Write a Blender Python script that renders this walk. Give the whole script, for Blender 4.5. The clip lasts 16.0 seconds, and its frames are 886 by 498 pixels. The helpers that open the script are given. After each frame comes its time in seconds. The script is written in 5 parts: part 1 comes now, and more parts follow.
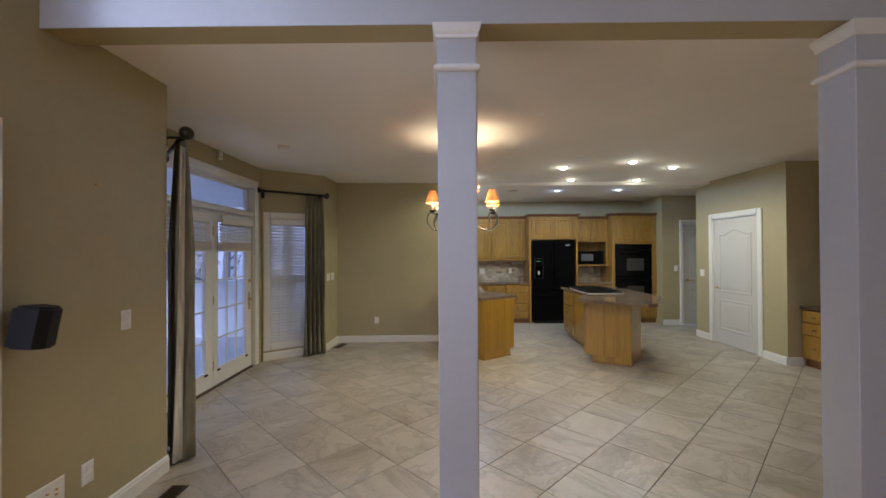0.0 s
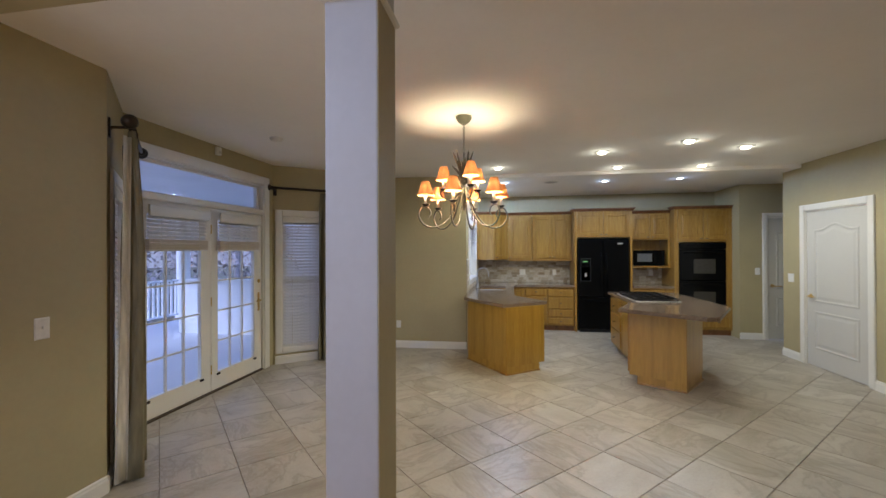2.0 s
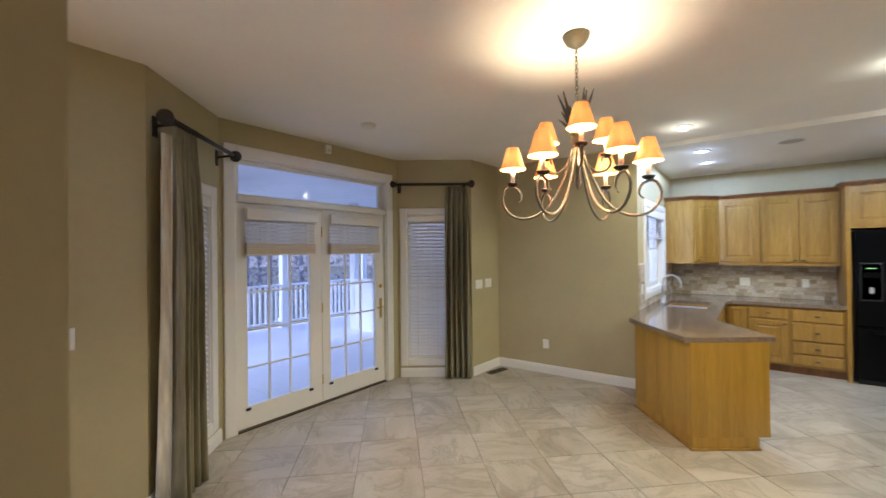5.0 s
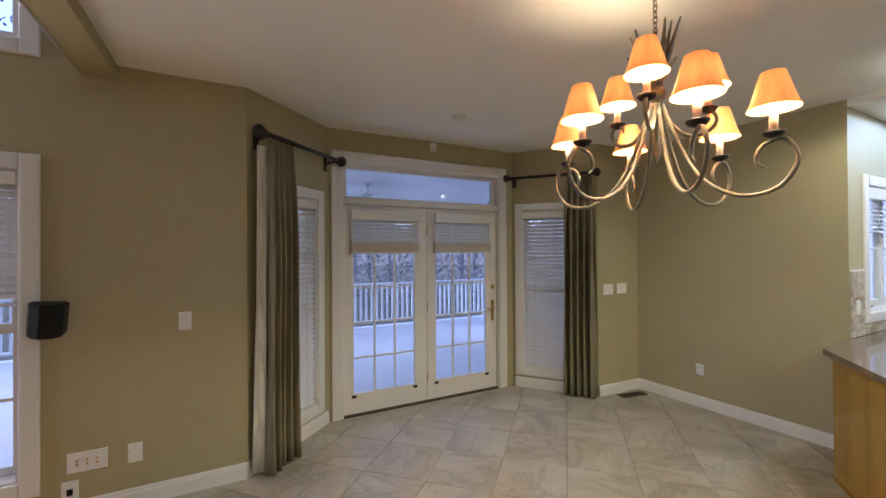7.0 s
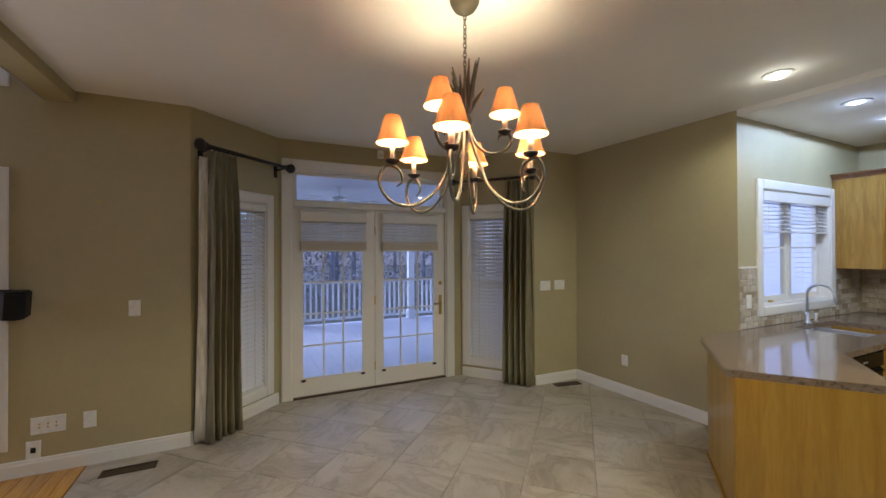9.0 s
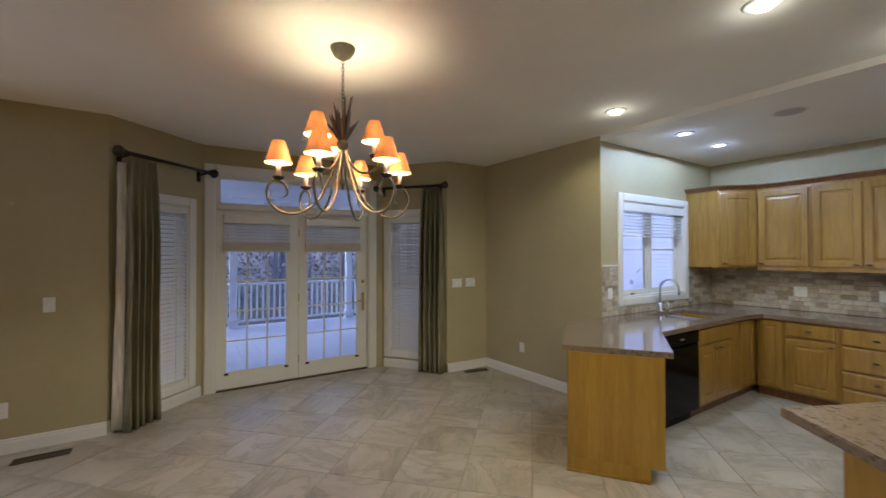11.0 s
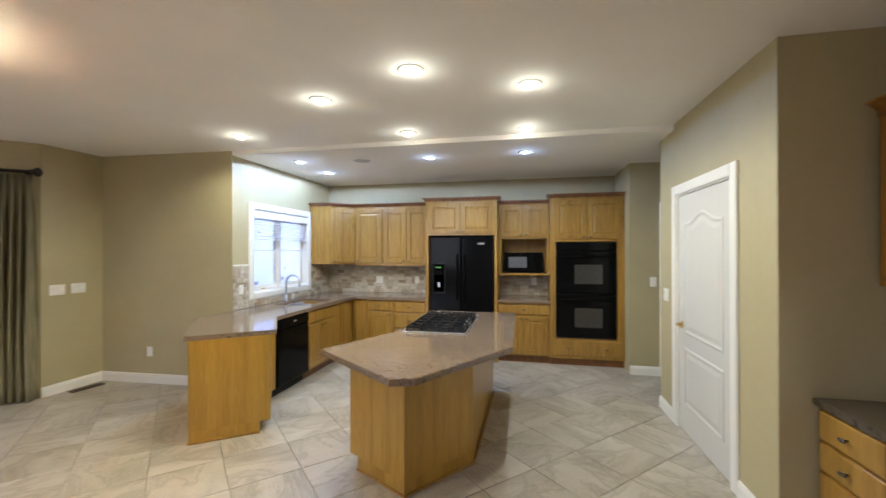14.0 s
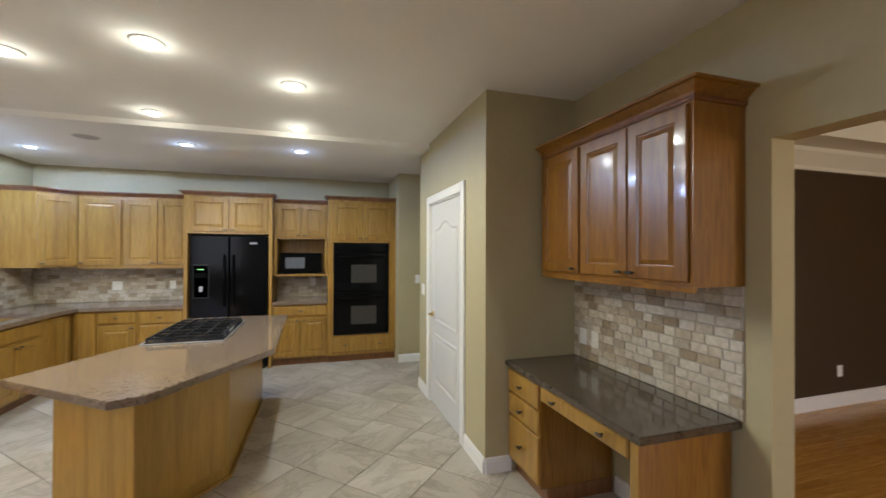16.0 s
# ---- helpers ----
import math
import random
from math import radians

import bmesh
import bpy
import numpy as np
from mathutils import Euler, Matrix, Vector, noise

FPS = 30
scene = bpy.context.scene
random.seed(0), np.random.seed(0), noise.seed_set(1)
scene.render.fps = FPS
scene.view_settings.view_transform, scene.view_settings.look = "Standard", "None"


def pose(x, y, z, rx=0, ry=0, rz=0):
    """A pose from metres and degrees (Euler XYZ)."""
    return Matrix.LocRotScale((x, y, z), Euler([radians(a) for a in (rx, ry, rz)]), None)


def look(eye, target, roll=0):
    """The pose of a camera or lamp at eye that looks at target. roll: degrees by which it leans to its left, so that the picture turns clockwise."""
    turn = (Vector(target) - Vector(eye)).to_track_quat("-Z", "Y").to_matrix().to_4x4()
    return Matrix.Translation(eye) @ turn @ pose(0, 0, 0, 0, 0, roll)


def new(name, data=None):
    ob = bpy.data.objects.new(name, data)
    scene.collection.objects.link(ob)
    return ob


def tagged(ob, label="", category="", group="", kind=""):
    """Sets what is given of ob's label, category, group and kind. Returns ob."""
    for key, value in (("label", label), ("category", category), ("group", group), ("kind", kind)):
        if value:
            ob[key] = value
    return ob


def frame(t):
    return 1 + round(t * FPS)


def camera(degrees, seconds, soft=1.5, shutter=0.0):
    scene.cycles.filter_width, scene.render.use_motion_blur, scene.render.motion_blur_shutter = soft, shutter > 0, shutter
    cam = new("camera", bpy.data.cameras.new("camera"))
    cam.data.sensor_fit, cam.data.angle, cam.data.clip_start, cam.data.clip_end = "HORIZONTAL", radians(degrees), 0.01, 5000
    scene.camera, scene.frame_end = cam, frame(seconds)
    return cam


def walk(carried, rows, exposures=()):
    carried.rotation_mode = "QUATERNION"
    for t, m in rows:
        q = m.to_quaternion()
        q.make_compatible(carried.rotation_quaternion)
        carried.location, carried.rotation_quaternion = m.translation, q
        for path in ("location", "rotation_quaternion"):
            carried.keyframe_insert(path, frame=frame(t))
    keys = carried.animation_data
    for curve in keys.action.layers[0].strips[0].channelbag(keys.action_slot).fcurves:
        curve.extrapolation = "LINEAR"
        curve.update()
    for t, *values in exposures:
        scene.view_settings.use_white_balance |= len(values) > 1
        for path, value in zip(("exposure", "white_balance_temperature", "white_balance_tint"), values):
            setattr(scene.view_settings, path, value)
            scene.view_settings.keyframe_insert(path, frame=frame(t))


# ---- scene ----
cam = camera(95.7, 16.0, shutter=0.4)
PATH = [
    (0, (0.113, 0.04, 1.539), (0.096, 2.04, 1.555), -0.3),
    (0.5, (0.263, 0.176, 1.549), (0.218, 2.175, 1.566), -0.4),
    (1, (0.441, 0.305, 1.565), (0.325, 2.302, 1.583), -0.3),
    (1.5, (0.653, 0.455, 1.548), (0.409, 2.44, 1.559), -0.2),
    (2, (0.709, 0.686, 1.557), (0.371, 2.657, 1.565), -0.2),
    (2.5, (0.812, 0.911, 1.605), (0.36, 2.86, 1.595), 0.1),
    (3, (0.962, 1.144, 1.602), (0.363, 3.052, 1.605), -0.3),
    (3.5, (1.038, 1.396, 1.565), (0.296, 3.253, 1.572), -0.4),
    (4, (1.041, 1.629, 1.543), (0.166, 3.427, 1.562), -0.4),
    (4.5, (1.077, 1.831, 1.518), (0.046, 3.545, 1.555), -0.4),
    (5, (1.04, 2.059, 1.585), (-0.186, 3.639, 1.595), -0.6),
    (7.5, (1.392, 2.927, 1.575), (-0.402, 3.81, 1.589), -0.2),
    (8, (1.561, 3.087, 1.574), (-0.236, 3.964, 1.586), -0.2),
    (10.5, (2.436, 3.406, 1.524), (0.681, 4.363, 1.56), -0.4),
    (11, (2.568, 3.438, 1.538), (0.885, 4.519, 1.561), -0.1),
    (11.5, (2.716, 3.377, 1.537), (1.151, 4.621, 1.563), -0.2),
    (12, (2.817, 3.279, 1.561), (1.467, 4.754, 1.578), -0.2),
    (12.5, (2.931, 3.159, 1.586), (1.832, 4.83, 1.598), -0.3),
    (13, (3.087, 3.088, 1.586), (2.207, 4.884, 1.592), -0.3),
    (13.5, (3.242, 3.022, 1.574), (2.588, 4.913, 1.583), -0.1),
    (14, (3.337, 2.953, 1.585), (2.929, 4.911, 1.591), -0.1),
    (14.5, (3.394, 2.909, 1.586), (3.257, 4.905, 1.589), 0.0),
    (15, (3.456, 2.877, 1.573), (3.587, 4.873, 1.582), 0.1),
    (15.5, (3.484, 2.846, 1.578), (3.859, 4.811, 1.589), 0.2),
    (16, (3.535, 2.808, 1.582), (4.126, 4.719, 1.593), 0.2),
]
walk(cam, [(t, look(eye, target, roll)) for t, eye, target, roll in PATH], exposures=[(0, -0.05), (1.5, 0.02), (2.5, 0.15), (3.5, 0.45), (5, 0.5), (7.5, 0.08), (8, -0.02), (10.5, -0.22), (11, -0.24), (12, 0.1), (12.5, 0.48), (13, 0.7), (13.5, 0.68), (14, 0.62), (14.5, 0.42), (15, 0.4), (16, 0.52)])

# ---- plan: heights and lines of the walls ----
CEIL, KCEIL, TOPZ = 2.74, 2.69, 5.2
LX, NX, RX = -1.88, -1.765, 5.415      # left wall, nook wall, desk wall
TH = 0.14

# ---- world and large lights ----
world = bpy.data.worlds.new("sky")
scene.world = world
world.use_nodes = True
wn = world.node_tree.nodes
wl = world.node_tree.links
sky = wn.new("ShaderNodeTexSky")
sky.sky_type = "NISHITA"
sky.sun_disc = False
sky.sun_elevation = radians(42)
sky.sun_rotation = radians(200)
tint = wn.new("ShaderNodeMix")
tint.data_type, tint.blend_type = "RGBA", "MULTIPLY"
tint.inputs[0].default_value = 1.0
tint.inputs[7].default_value = (1.85, 2.1, 3.4, 1)
wl.new(sky.outputs[0], tint.inputs[6])
wl.new(tint.outputs[2], wn["Background"].inputs[0])
wn["Background"].inputs[1].default_value = 0.15
sun_data = bpy.data.lights.new("sun", "SUN")
sun_data.energy, sun_data.angle, sun_data.color = 3.4, radians(25), (0.58, 0.68, 1.0)
sun = new("sun", sun_data)
sun.matrix_world = look((-22, -10, 13), (-5, 4, 0))


def lamp(name, kind, power, color, m, **more):
    data = bpy.data.lights.new(name, kind)
    data.energy, data.color = power, color
    if kind == "AREA":
        data.shape, data.size, data.size_y = "RECTANGLE", more["size"], more["size_y"]
    else:
        data.shadow_soft_size = more["radius"]
    if kind == "SPOT":
        data.spot_size, data.spot_blend = radians(more["cone"]), more["blend"]
    ob = new(name, data)
    ob.matrix_world = m
    return ob


DAY = (0.92, 0.92, 1.0)
WARM = (1.0, 0.86, 0.58)
CAN = (0.95, 0.97, 0.85)
COOL = (0.41, 0.59, 1.0)
lamp("living_window_light", "AREA", 66, DAY, look((-0.6, -4.35, 2.6), (-0.2, 2.0, 2.0)), size=1.9, size_y=3.6)
# added warm fill lamp, out of sight, to brighten the next room
lamp("next_room_fill_light", "AREA", 72, (1.0, 0.9, 0.7), look((8.3, -0.95, 1.6), (8.3, 3.5, 0.4)), size=1.8, size_y=1.6)
lamp("side_window_light", "AREA", 16, DAY, look((-1.74, 0.9, 1.2), (3.0, 0.9, 1.0)), size=1.5, size_y=1.7)


# ---- materials ----
def material(name, rough=0.5, metal=0.0, coat=0.0, spec=0.5):
    m = bpy.data.materials.new(name)
    m.use_nodes = True
    b = m.node_tree.nodes["Principled BSDF"]
    b.inputs["Roughness"].default_value = rough
    b.inputs["Metallic"].default_value = metal
    b.inputs["Coat Weight"].default_value = coat
    b.inputs["Coat Roughness"].default_value = 0.08
    b.inputs["Specular IOR Level"].default_value = spec
    return m, m.node_tree.nodes, m.node_tree.links, b


def coords(n, l, scale=(1, 1, 1), world_space=False, shift=False):
    tc = n.new("ShaderNodeTexCoord")
    mp = n.new("ShaderNodeMapping")
    mp.inputs["Scale"].default_value = scale
    if world_space:
        geo = n.new("ShaderNodeNewGeometry")
        l.new(geo.outputs["Position"], mp.inputs[0])
    else:
        l.new(tc.outputs["Object"], mp.inputs[0])
    if shift:
        info = n.new("ShaderNodeObjectInfo")
        mul = n.new("ShaderNodeMath")
        mul.operation = "MULTIPLY"
        mul.inputs[1].default_value = 37.0
        l.new(info.outputs["Random"], mul.inputs[0])
        l.new(mul.outputs[0], mp.inputs["Location"])
    return mp.outputs[0]


def noise_tex(n, l, vec, scale, detail=4, dist=0.0, rough=0.55):
    t = n.new("ShaderNodeTexNoise")
    t.inputs["Scale"].default_value, t.inputs["Detail"].default_value = scale, detail
    t.inputs["Distortion"].default_value, t.inputs["Roughness"].default_value = dist, rough
    l.new(vec, t.inputs["Vector"])
    return t.outputs["Fac"]


def ramp(n, l, fac, stops):
    r = n.new("ShaderNodeValToRGB")
    e = r.color_ramp.elements
    e[0].position, e[0].color = stops[0][0], (*stops[0][1], 1)
    e[1].position, e[1].color = stops[-1][0], (*stops[-1][1], 1)
    for p, c in stops[1:-1]:
        k = e.new(p)
        k.color = (*c, 1)
    l.new(fac, r.inputs[0])
    return r.outputs[0]


def bump(n, l, b, fac, strength, distance=0.002):
    k = n.new("ShaderNodeBump")
    k.inputs["Strength"].default_value, k.inputs["Distance"].default_value = strength, distance
    l.new(fac, k.inputs["Height"])
    l.new(k.outputs[0], b.inputs["Normal"])


def blend(n, l, kind, fac, a, c):
    m = n.new("ShaderNodeMix")
    m.data_type, m.blend_type = "RGBA", kind
    m.inputs[0].default_value = fac
    l.new(a, m.inputs[6])
    l.new(c, m.inputs[7])
    return m.outputs[2]


def shade(c, k):
    return tuple(min(1.0, v * k) for v in c)


def paint(name, col, rough=0.6, var=0.06, scale=1.2, grain=220.0, strength=0.12, metal=0.0, coat=0.0, spec=0.5):
    m, n, l, b = material(name, rough, metal, coat, spec)
    v = coords(n, l, world_space=True)
    big = ramp(n, l, noise_tex(n, l, v, scale, 5), [(0.3, shade(col, 1 - var)), (0.7, shade(col, 1 + var))])
    fine = ramp(n, l, noise_tex(n, l, v, scale * 22, 3), [(0.35, shade((1, 1, 1), 1 - var * 0.5)), (0.65, (1, 1, 1))])
    l.new(blend(n, l, "MULTIPLY", 1.0, big, fine), b.inputs["Base Color"])
    bump(n, l, b, noise_tex(n, l, v, grain, 2), strength, 0.0015)
    return m


def wood(name, dark, light, rough=0.3, boards=0.11, coat=0.25):
    """Grain along the part's own z, in boards of slightly different tone."""
    m, n, l, b = material(name, rough, 0.0, coat)
    v = coords(n, l, (1, 1, 0.09), shift=True)
    grain = noise_tex(n, l, v, 38, 6, 1.2)
    tone = noise_tex(n, l, coords(n, l, (1 / boards, 0.2, 0.25), shift=True), 1.0, 1)
    col = ramp(n, l, grain, [(0.28, dark), (0.5, tuple((p + q) / 2 for p, q in zip(dark, light))), (0.72, light)])
    board = ramp(n, l, tone, [(0.3, (0.74, 0.68, 0.6)), (0.5, (0.95, 0.93, 0.9)), (0.7, (1.0, 1.0, 1.0))])
    l.new(blend(n, l, "MULTIPLY", 0.85, col, board), b.inputs["Base Color"])
    bump(n, l, b, grain, 0.06, 0.001)
    return m


def stone(name, stops, scale, rough, coat=0.0, veins=0.0, vein_col=(0.2, 0.16, 0.12), shift=False, angle=(1, 1, 1), bumpy=0.03):
    m, n, l, b = material(name, rough, 0.0, coat)
    v = coords(n, l, angle, world_space=not shift, shift=shift)
    base = ramp(n, l, noise_tex(n, l, v, scale, 8, 0.35, 0.7), stops)
    if veins:
        line = noise_tex(n, l, v, scale * 0.7, 6, 2.2)
        fac = ramp(n, l, line, [(0.455, (1, 1, 1)), (0.5, vein_col), (0.55, (1, 1, 1))])
        base = blend(n, l, "MULTIPLY", veins, base, fac)
    l.new(base, b.inputs["Base Color"])
    bump(n, l, b, noise_tex(n, l, v, scale * 12, 3), bumpy, 0.002)
    return m


def plain(name, col, rough=0.4, metal=0.0, coat=0.0, spec=0.5):
    m, n, l, b = material(name, rough, metal, coat, spec)
    v = coords(n, l)
    l.new(ramp(n, l, noise_tex(n, l, v, 30, 3), [(0.3, shade(col, 0.9)), (0.7, shade(col, 1.06))]), b.inputs["Base Color"])
    return m


def emitter(name, col, strength):
    m, n, l, b = material(name)
    b.inputs["Base Color"].default_value = (*col, 1)
    b.inputs["Emission Color"].default_value = (*col, 1)
    b.inputs["Emission Strength"].default_value = strength
    return m


def glass_mat(name, tint_col=(1, 1, 1)):
    m, n, l, b = material(name, 0.0)
    n.remove(b)
    mix, tr, gl = n.new("ShaderNodeMixShader"), n.new("ShaderNodeBsdfTransparent"), n.new("ShaderNodeBsdfGlossy")
    fr = n.new("ShaderNodeFresnel")
    fr.inputs[0].default_value = 1.5
    tr.inputs[0].default_value = (*tint_col, 1)
    gl.inputs["Roughness"].default_value = 0.01
    l.new(fr.outputs[0], mix.inputs[0])
    l.new(tr.outputs[0], mix.inputs[1])
    l.new(gl.outputs[0], mix.inputs[2])
    l.new(mix.outputs[0], n["Material Output"].inputs[0])
    return m


def fabric(name, col, rough=0.9, through_light=0.0, weave=900.0, stripe=0.0):
    m, n, l, b = material(name, rough, spec=0.2)
    v = coords(n, l)
    c = ramp(n, l, noise_tex(n, l, coords(n, l, (1, 1, 0.15)), 26, 4), [(0.3, shade(col, 0.75)), (0.7, shade(col, 1.2))])
    l.new(c, b.inputs["Base Color"])
    bump(n, l, b, noise_tex(n, l, v, weave, 2), 0.2, 0.0006)
    if through_light:
        mix, tr = n.new("ShaderNodeMixShader"), n.new("ShaderNodeBsdfTranslucent")
        mix.inputs[0].default_value = through_light
        l.new(c, tr.inputs[0])
        l.new(b.outputs[0], mix.inputs[1])
        l.new(tr.outputs[0], mix.inputs[2])
        l.new(mix.outputs[0], n["Material Output"].inputs[0])
    return m


def floor_stone():
    """Pale stone-look porcelain with soft drifting streaks, each tile cut from another part of the slab."""
    m, n, l, b = material("stone_look_tile", 0.3)
    v = coords(n, l, (1.0, 0.42, 1.0), shift=True)
    cloud = ramp(n, l, noise_tex(n, l, v, 2.8, 5, 0.2, 0.55), [(0.3, (0.38, 0.335, 0.26)), (0.45, (0.47, 0.425, 0.345)), (0.6, (0.525, 0.48, 0.40)), (0.75, (0.585, 0.545, 0.465))])
    streak = ramp(n, l, noise_tex(n, l, v, 3.4, 6, 0.7, 0.6), [(0.3, (0.7, 0.67, 0.62)), (0.44, (0.92, 0.9, 0.88)), (0.485, (0.72, 0.69, 0.65)), (0.53, (0.95, 0.94, 0.92)), (0.62, (1, 1, 1)), (0.75, (0.94, 0.93, 0.91))])
    speck = ramp(n, l, noise_tex(n, l, v, 90, 3), [(0.35, (0.93, 0.92, 0.9)), (0.6, (1, 1, 1))])
    l.new(blend(n, l, "MULTIPLY", 1.0, blend(n, l, "MULTIPLY", 0.9, cloud, streak), speck), b.inputs["Base Color"])
    r = ramp(n, l, noise_tex(n, l, v, 2, 2), [(0.2, (0.34, 0.34, 0.34)), (0.8, (0.38, 0.38, 0.38))])
    l.new(r, b.inputs["Roughness"])
    bump(n, l, b, noise_tex(n, l, v, 60, 4), 0.04, 0.002)
    return m


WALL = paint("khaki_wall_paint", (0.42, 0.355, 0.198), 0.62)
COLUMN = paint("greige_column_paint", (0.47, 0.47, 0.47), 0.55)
CEILING = paint("flat_ceiling_paint", (0.88, 0.85, 0.80), 0.85, var=0.03)
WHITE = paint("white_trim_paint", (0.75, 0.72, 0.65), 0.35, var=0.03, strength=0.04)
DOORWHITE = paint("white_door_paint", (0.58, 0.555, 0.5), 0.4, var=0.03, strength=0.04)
PATIOWHITE = paint("cream_patio_door_paint", (0.8, 0.76, 0.67), 0.4, var=0.03, strength=0.04)
BROWN = paint("brown_room_paint", (0.045, 0.023, 0.006), 0.6)
PLATE = plain("white_plastic", (0.78, 0.76, 0.7), 0.35)
CAB = wood("honey_cabinet_wood", (0.265, 0.13, 0.02), (0.415, 0.238, 0.05))
CABDARK = wood("dark_crown_wood", (0.14, 0.052, 0.016), (0.26, 0.105, 0.032))
PANEL = wood("honey_veneer", (0.36, 0.196, 0.026), (0.46, 0.272, 0.045), boards=0.07)
CHERRY = wood("cherry_desk_wood", (0.17, 0.062, 0.006), (0.31, 0.14, 0.016))
GRANITE = stone("brown_granite", [(0.3, (0.05, 0.038, 0.028)), (0.42, (0.14, 0.1, 0.07)), (0.5, (0.25, 0.175, 0.12)), (0.58, (0.17, 0.125, 0.09)), (0.7, (0.42, 0.33, 0.25))], 42, 0.12, 0.3, bumpy=0.008)
DARKGRANITE = stone("dark_brown_granite", [(0.28, (0.02, 0.015, 0.011)), (0.42, (0.05, 0.036, 0.026)), (0.52, (0.1, 0.075, 0.05)), (0.6, (0.06, 0.045, 0.034)), (0.72, (0.19, 0.15, 0.11))], 30, 0.1, 0.4, bumpy=0.008)
FLOORTILE = floor_stone()
GROUT = paint("floor_grout", (0.34, 0.3, 0.24), 0.9)
WALLGROUT = paint("splash_grout", (0.42, 0.38, 0.31), 0.9)
BLACK = plain("black_enamel", (0.004, 0.004, 0.004), 0.1, spec=0.08)
BLACKGLASS = plain("black_glass", (0.004, 0.004, 0.004), 0.05, spec=0.12)
MATTBLACK = plain("matt_black", (0.008, 0.008, 0.008), 0.5, spec=0.25)
IRON = plain("dark_iron", (0.02, 0.016, 0.013), 0.5, 0.4)
STEEL = plain("brushed_steel", (0.55, 0.55, 0.56), 0.38, 0.75)
TRAY = plain("dark_steel_tray", (0.07, 0.07, 0.072), 0.2, 0.7)
PEWTER = plain("pewter_knob", (0.12, 0.11, 0.1), 0.35, 1.0)
BRASS = plain("brass", (0.62, 0.43, 0.16), 0.3, 1.0)
VERDE = plain("aged_silver_metal", (0.13, 0.12, 0.085), 0.45, 0.3)
RODMAT = plain("dark_bronze_rod", (0.025, 0.017, 0.012), 0.4, 0.3)
GLASS = glass_mat("window_glass")
CURTAIN = fabric("olive_curtain_silk", (0.23, 0.2, 0.12), 0.45)
LINING = fabric("white_curtain_lining", (0.66, 0.6, 0.48))
SHADE = fabric("cream_lamp_shade", (0.86, 0.33, 0.12), 0.8, 0.022)
SLAT = plain("white_blind_slat", (0.76, 0.74, 0.7), 0.5)
TAPE = fabric("blind_tape", (0.62, 0.55, 0.42))
BULB = emitter("can_bulb_glow", (1.0, 0.9, 0.74), 9.0)
COOLBULB = emitter("cool_bulb_glow", (0.8, 0.89, 1.0), 12.0)
LEDGREEN = emitter("green_display", (0.3, 0.8, 0.25), 0.1)
DECK = paint("grey_deck_paint", (0.68, 0.69, 0.72), 0.6)
OUTWHITE = paint("white_porch_paint", (0.82, 0.83, 0.84), 0.5)
SIDING = paint("pale_lap_siding", (0.72, 0.74, 0.78), 0.6)
VENT = plain("brown_floor_vent", (0.09, 0.06, 0.035), 0.4, 0.6)
OAK = wood("oak_floor_plank", (0.45, 0.2, 0.035), (0.66, 0.36, 0.08), 0.22, 0.5, 0.4)


def tile_mat():
    m, n, l, b = material("tumbled_travertine", 0.55)
    info = n.new("ShaderNodeObjectInfo")
    base = ramp(n, l, info.outputs["Random"], [(0.0, (0.30, 0.22, 0.13)), (0.2, (0.46, 0.38, 0.27)), (0.45, (0.55, 0.48, 0.37)), (0.75, (0.62, 0.56, 0.46)), (1.0, (0.36, 0.29, 0.2))])
    v = coords(n, l, world_space=True)
    mot = ramp(n, l, noise_tex(n, l, v, 38, 6), [(0.3, (0.72, 0.68, 0.62)), (0.65, (1, 1, 1))])
    l.new(blend(n, l, "MULTIPLY", 1.0, base, mot), b.inputs["Base Color"])
    bump(n, l, b, noise_tex(n, l, v, 120, 4), 0.25, 0.002)
    return m


TRAVERTINE = tile_mat()


# ---- mesh helpers ----
def box(bm, x0, x1, y0, y1, z0, z1):
    vs = [bm.verts.new((x, y, z)) for x in (x0, x1) for y in (y0, y1) for z in (z0, z1)]
    for f in ((0, 1, 3, 2), (4, 6, 7, 5), (0, 4, 5, 1), (2, 3, 7, 6), (0, 2, 6, 4), (1, 5, 7, 3)):
        bm.faces.new([vs[i] for i in f])
    return bm


def B(x0, x1, y0, y1, z0, z1, bevel=0.0):
    bm = box(bmesh.new(), min(x0, x1), max(x0, x1), min(y0, y1), max(y0, y1), min(z0, z1), max(z0, z1))
    if bevel:
        bmesh.ops.bevel(bm, geom=bm.edges[:], offset=bevel, segments=1, affect="EDGES")
    return bm


def prism(pts, z0, z1, bevel=0.0):
    bm = bmesh.new()
    lo = [bm.verts.new((x, y, z0)) for x, y in pts]
    hi = [bm.verts.new((x, y, z1)) for x, y in pts]
    bm.faces.new(lo[::-1])
    bm.faces.new(hi)
    for i in range(len(pts)):
        j = (i + 1) % len(pts)
        bm.faces.new((lo[i], lo[j], hi[j], hi[i]))
    bmesh.ops.recalc_face_normals(bm, faces=bm.faces[:])
    if bevel:
        es = [e for e in bm.edges if abs(e.verts[0].co.z - e.verts[1].co.z) < 1e-6]
        bmesh.ops.bevel(bm, geom=es, offset=bevel, segments=2, affect="EDGES")
    return bm


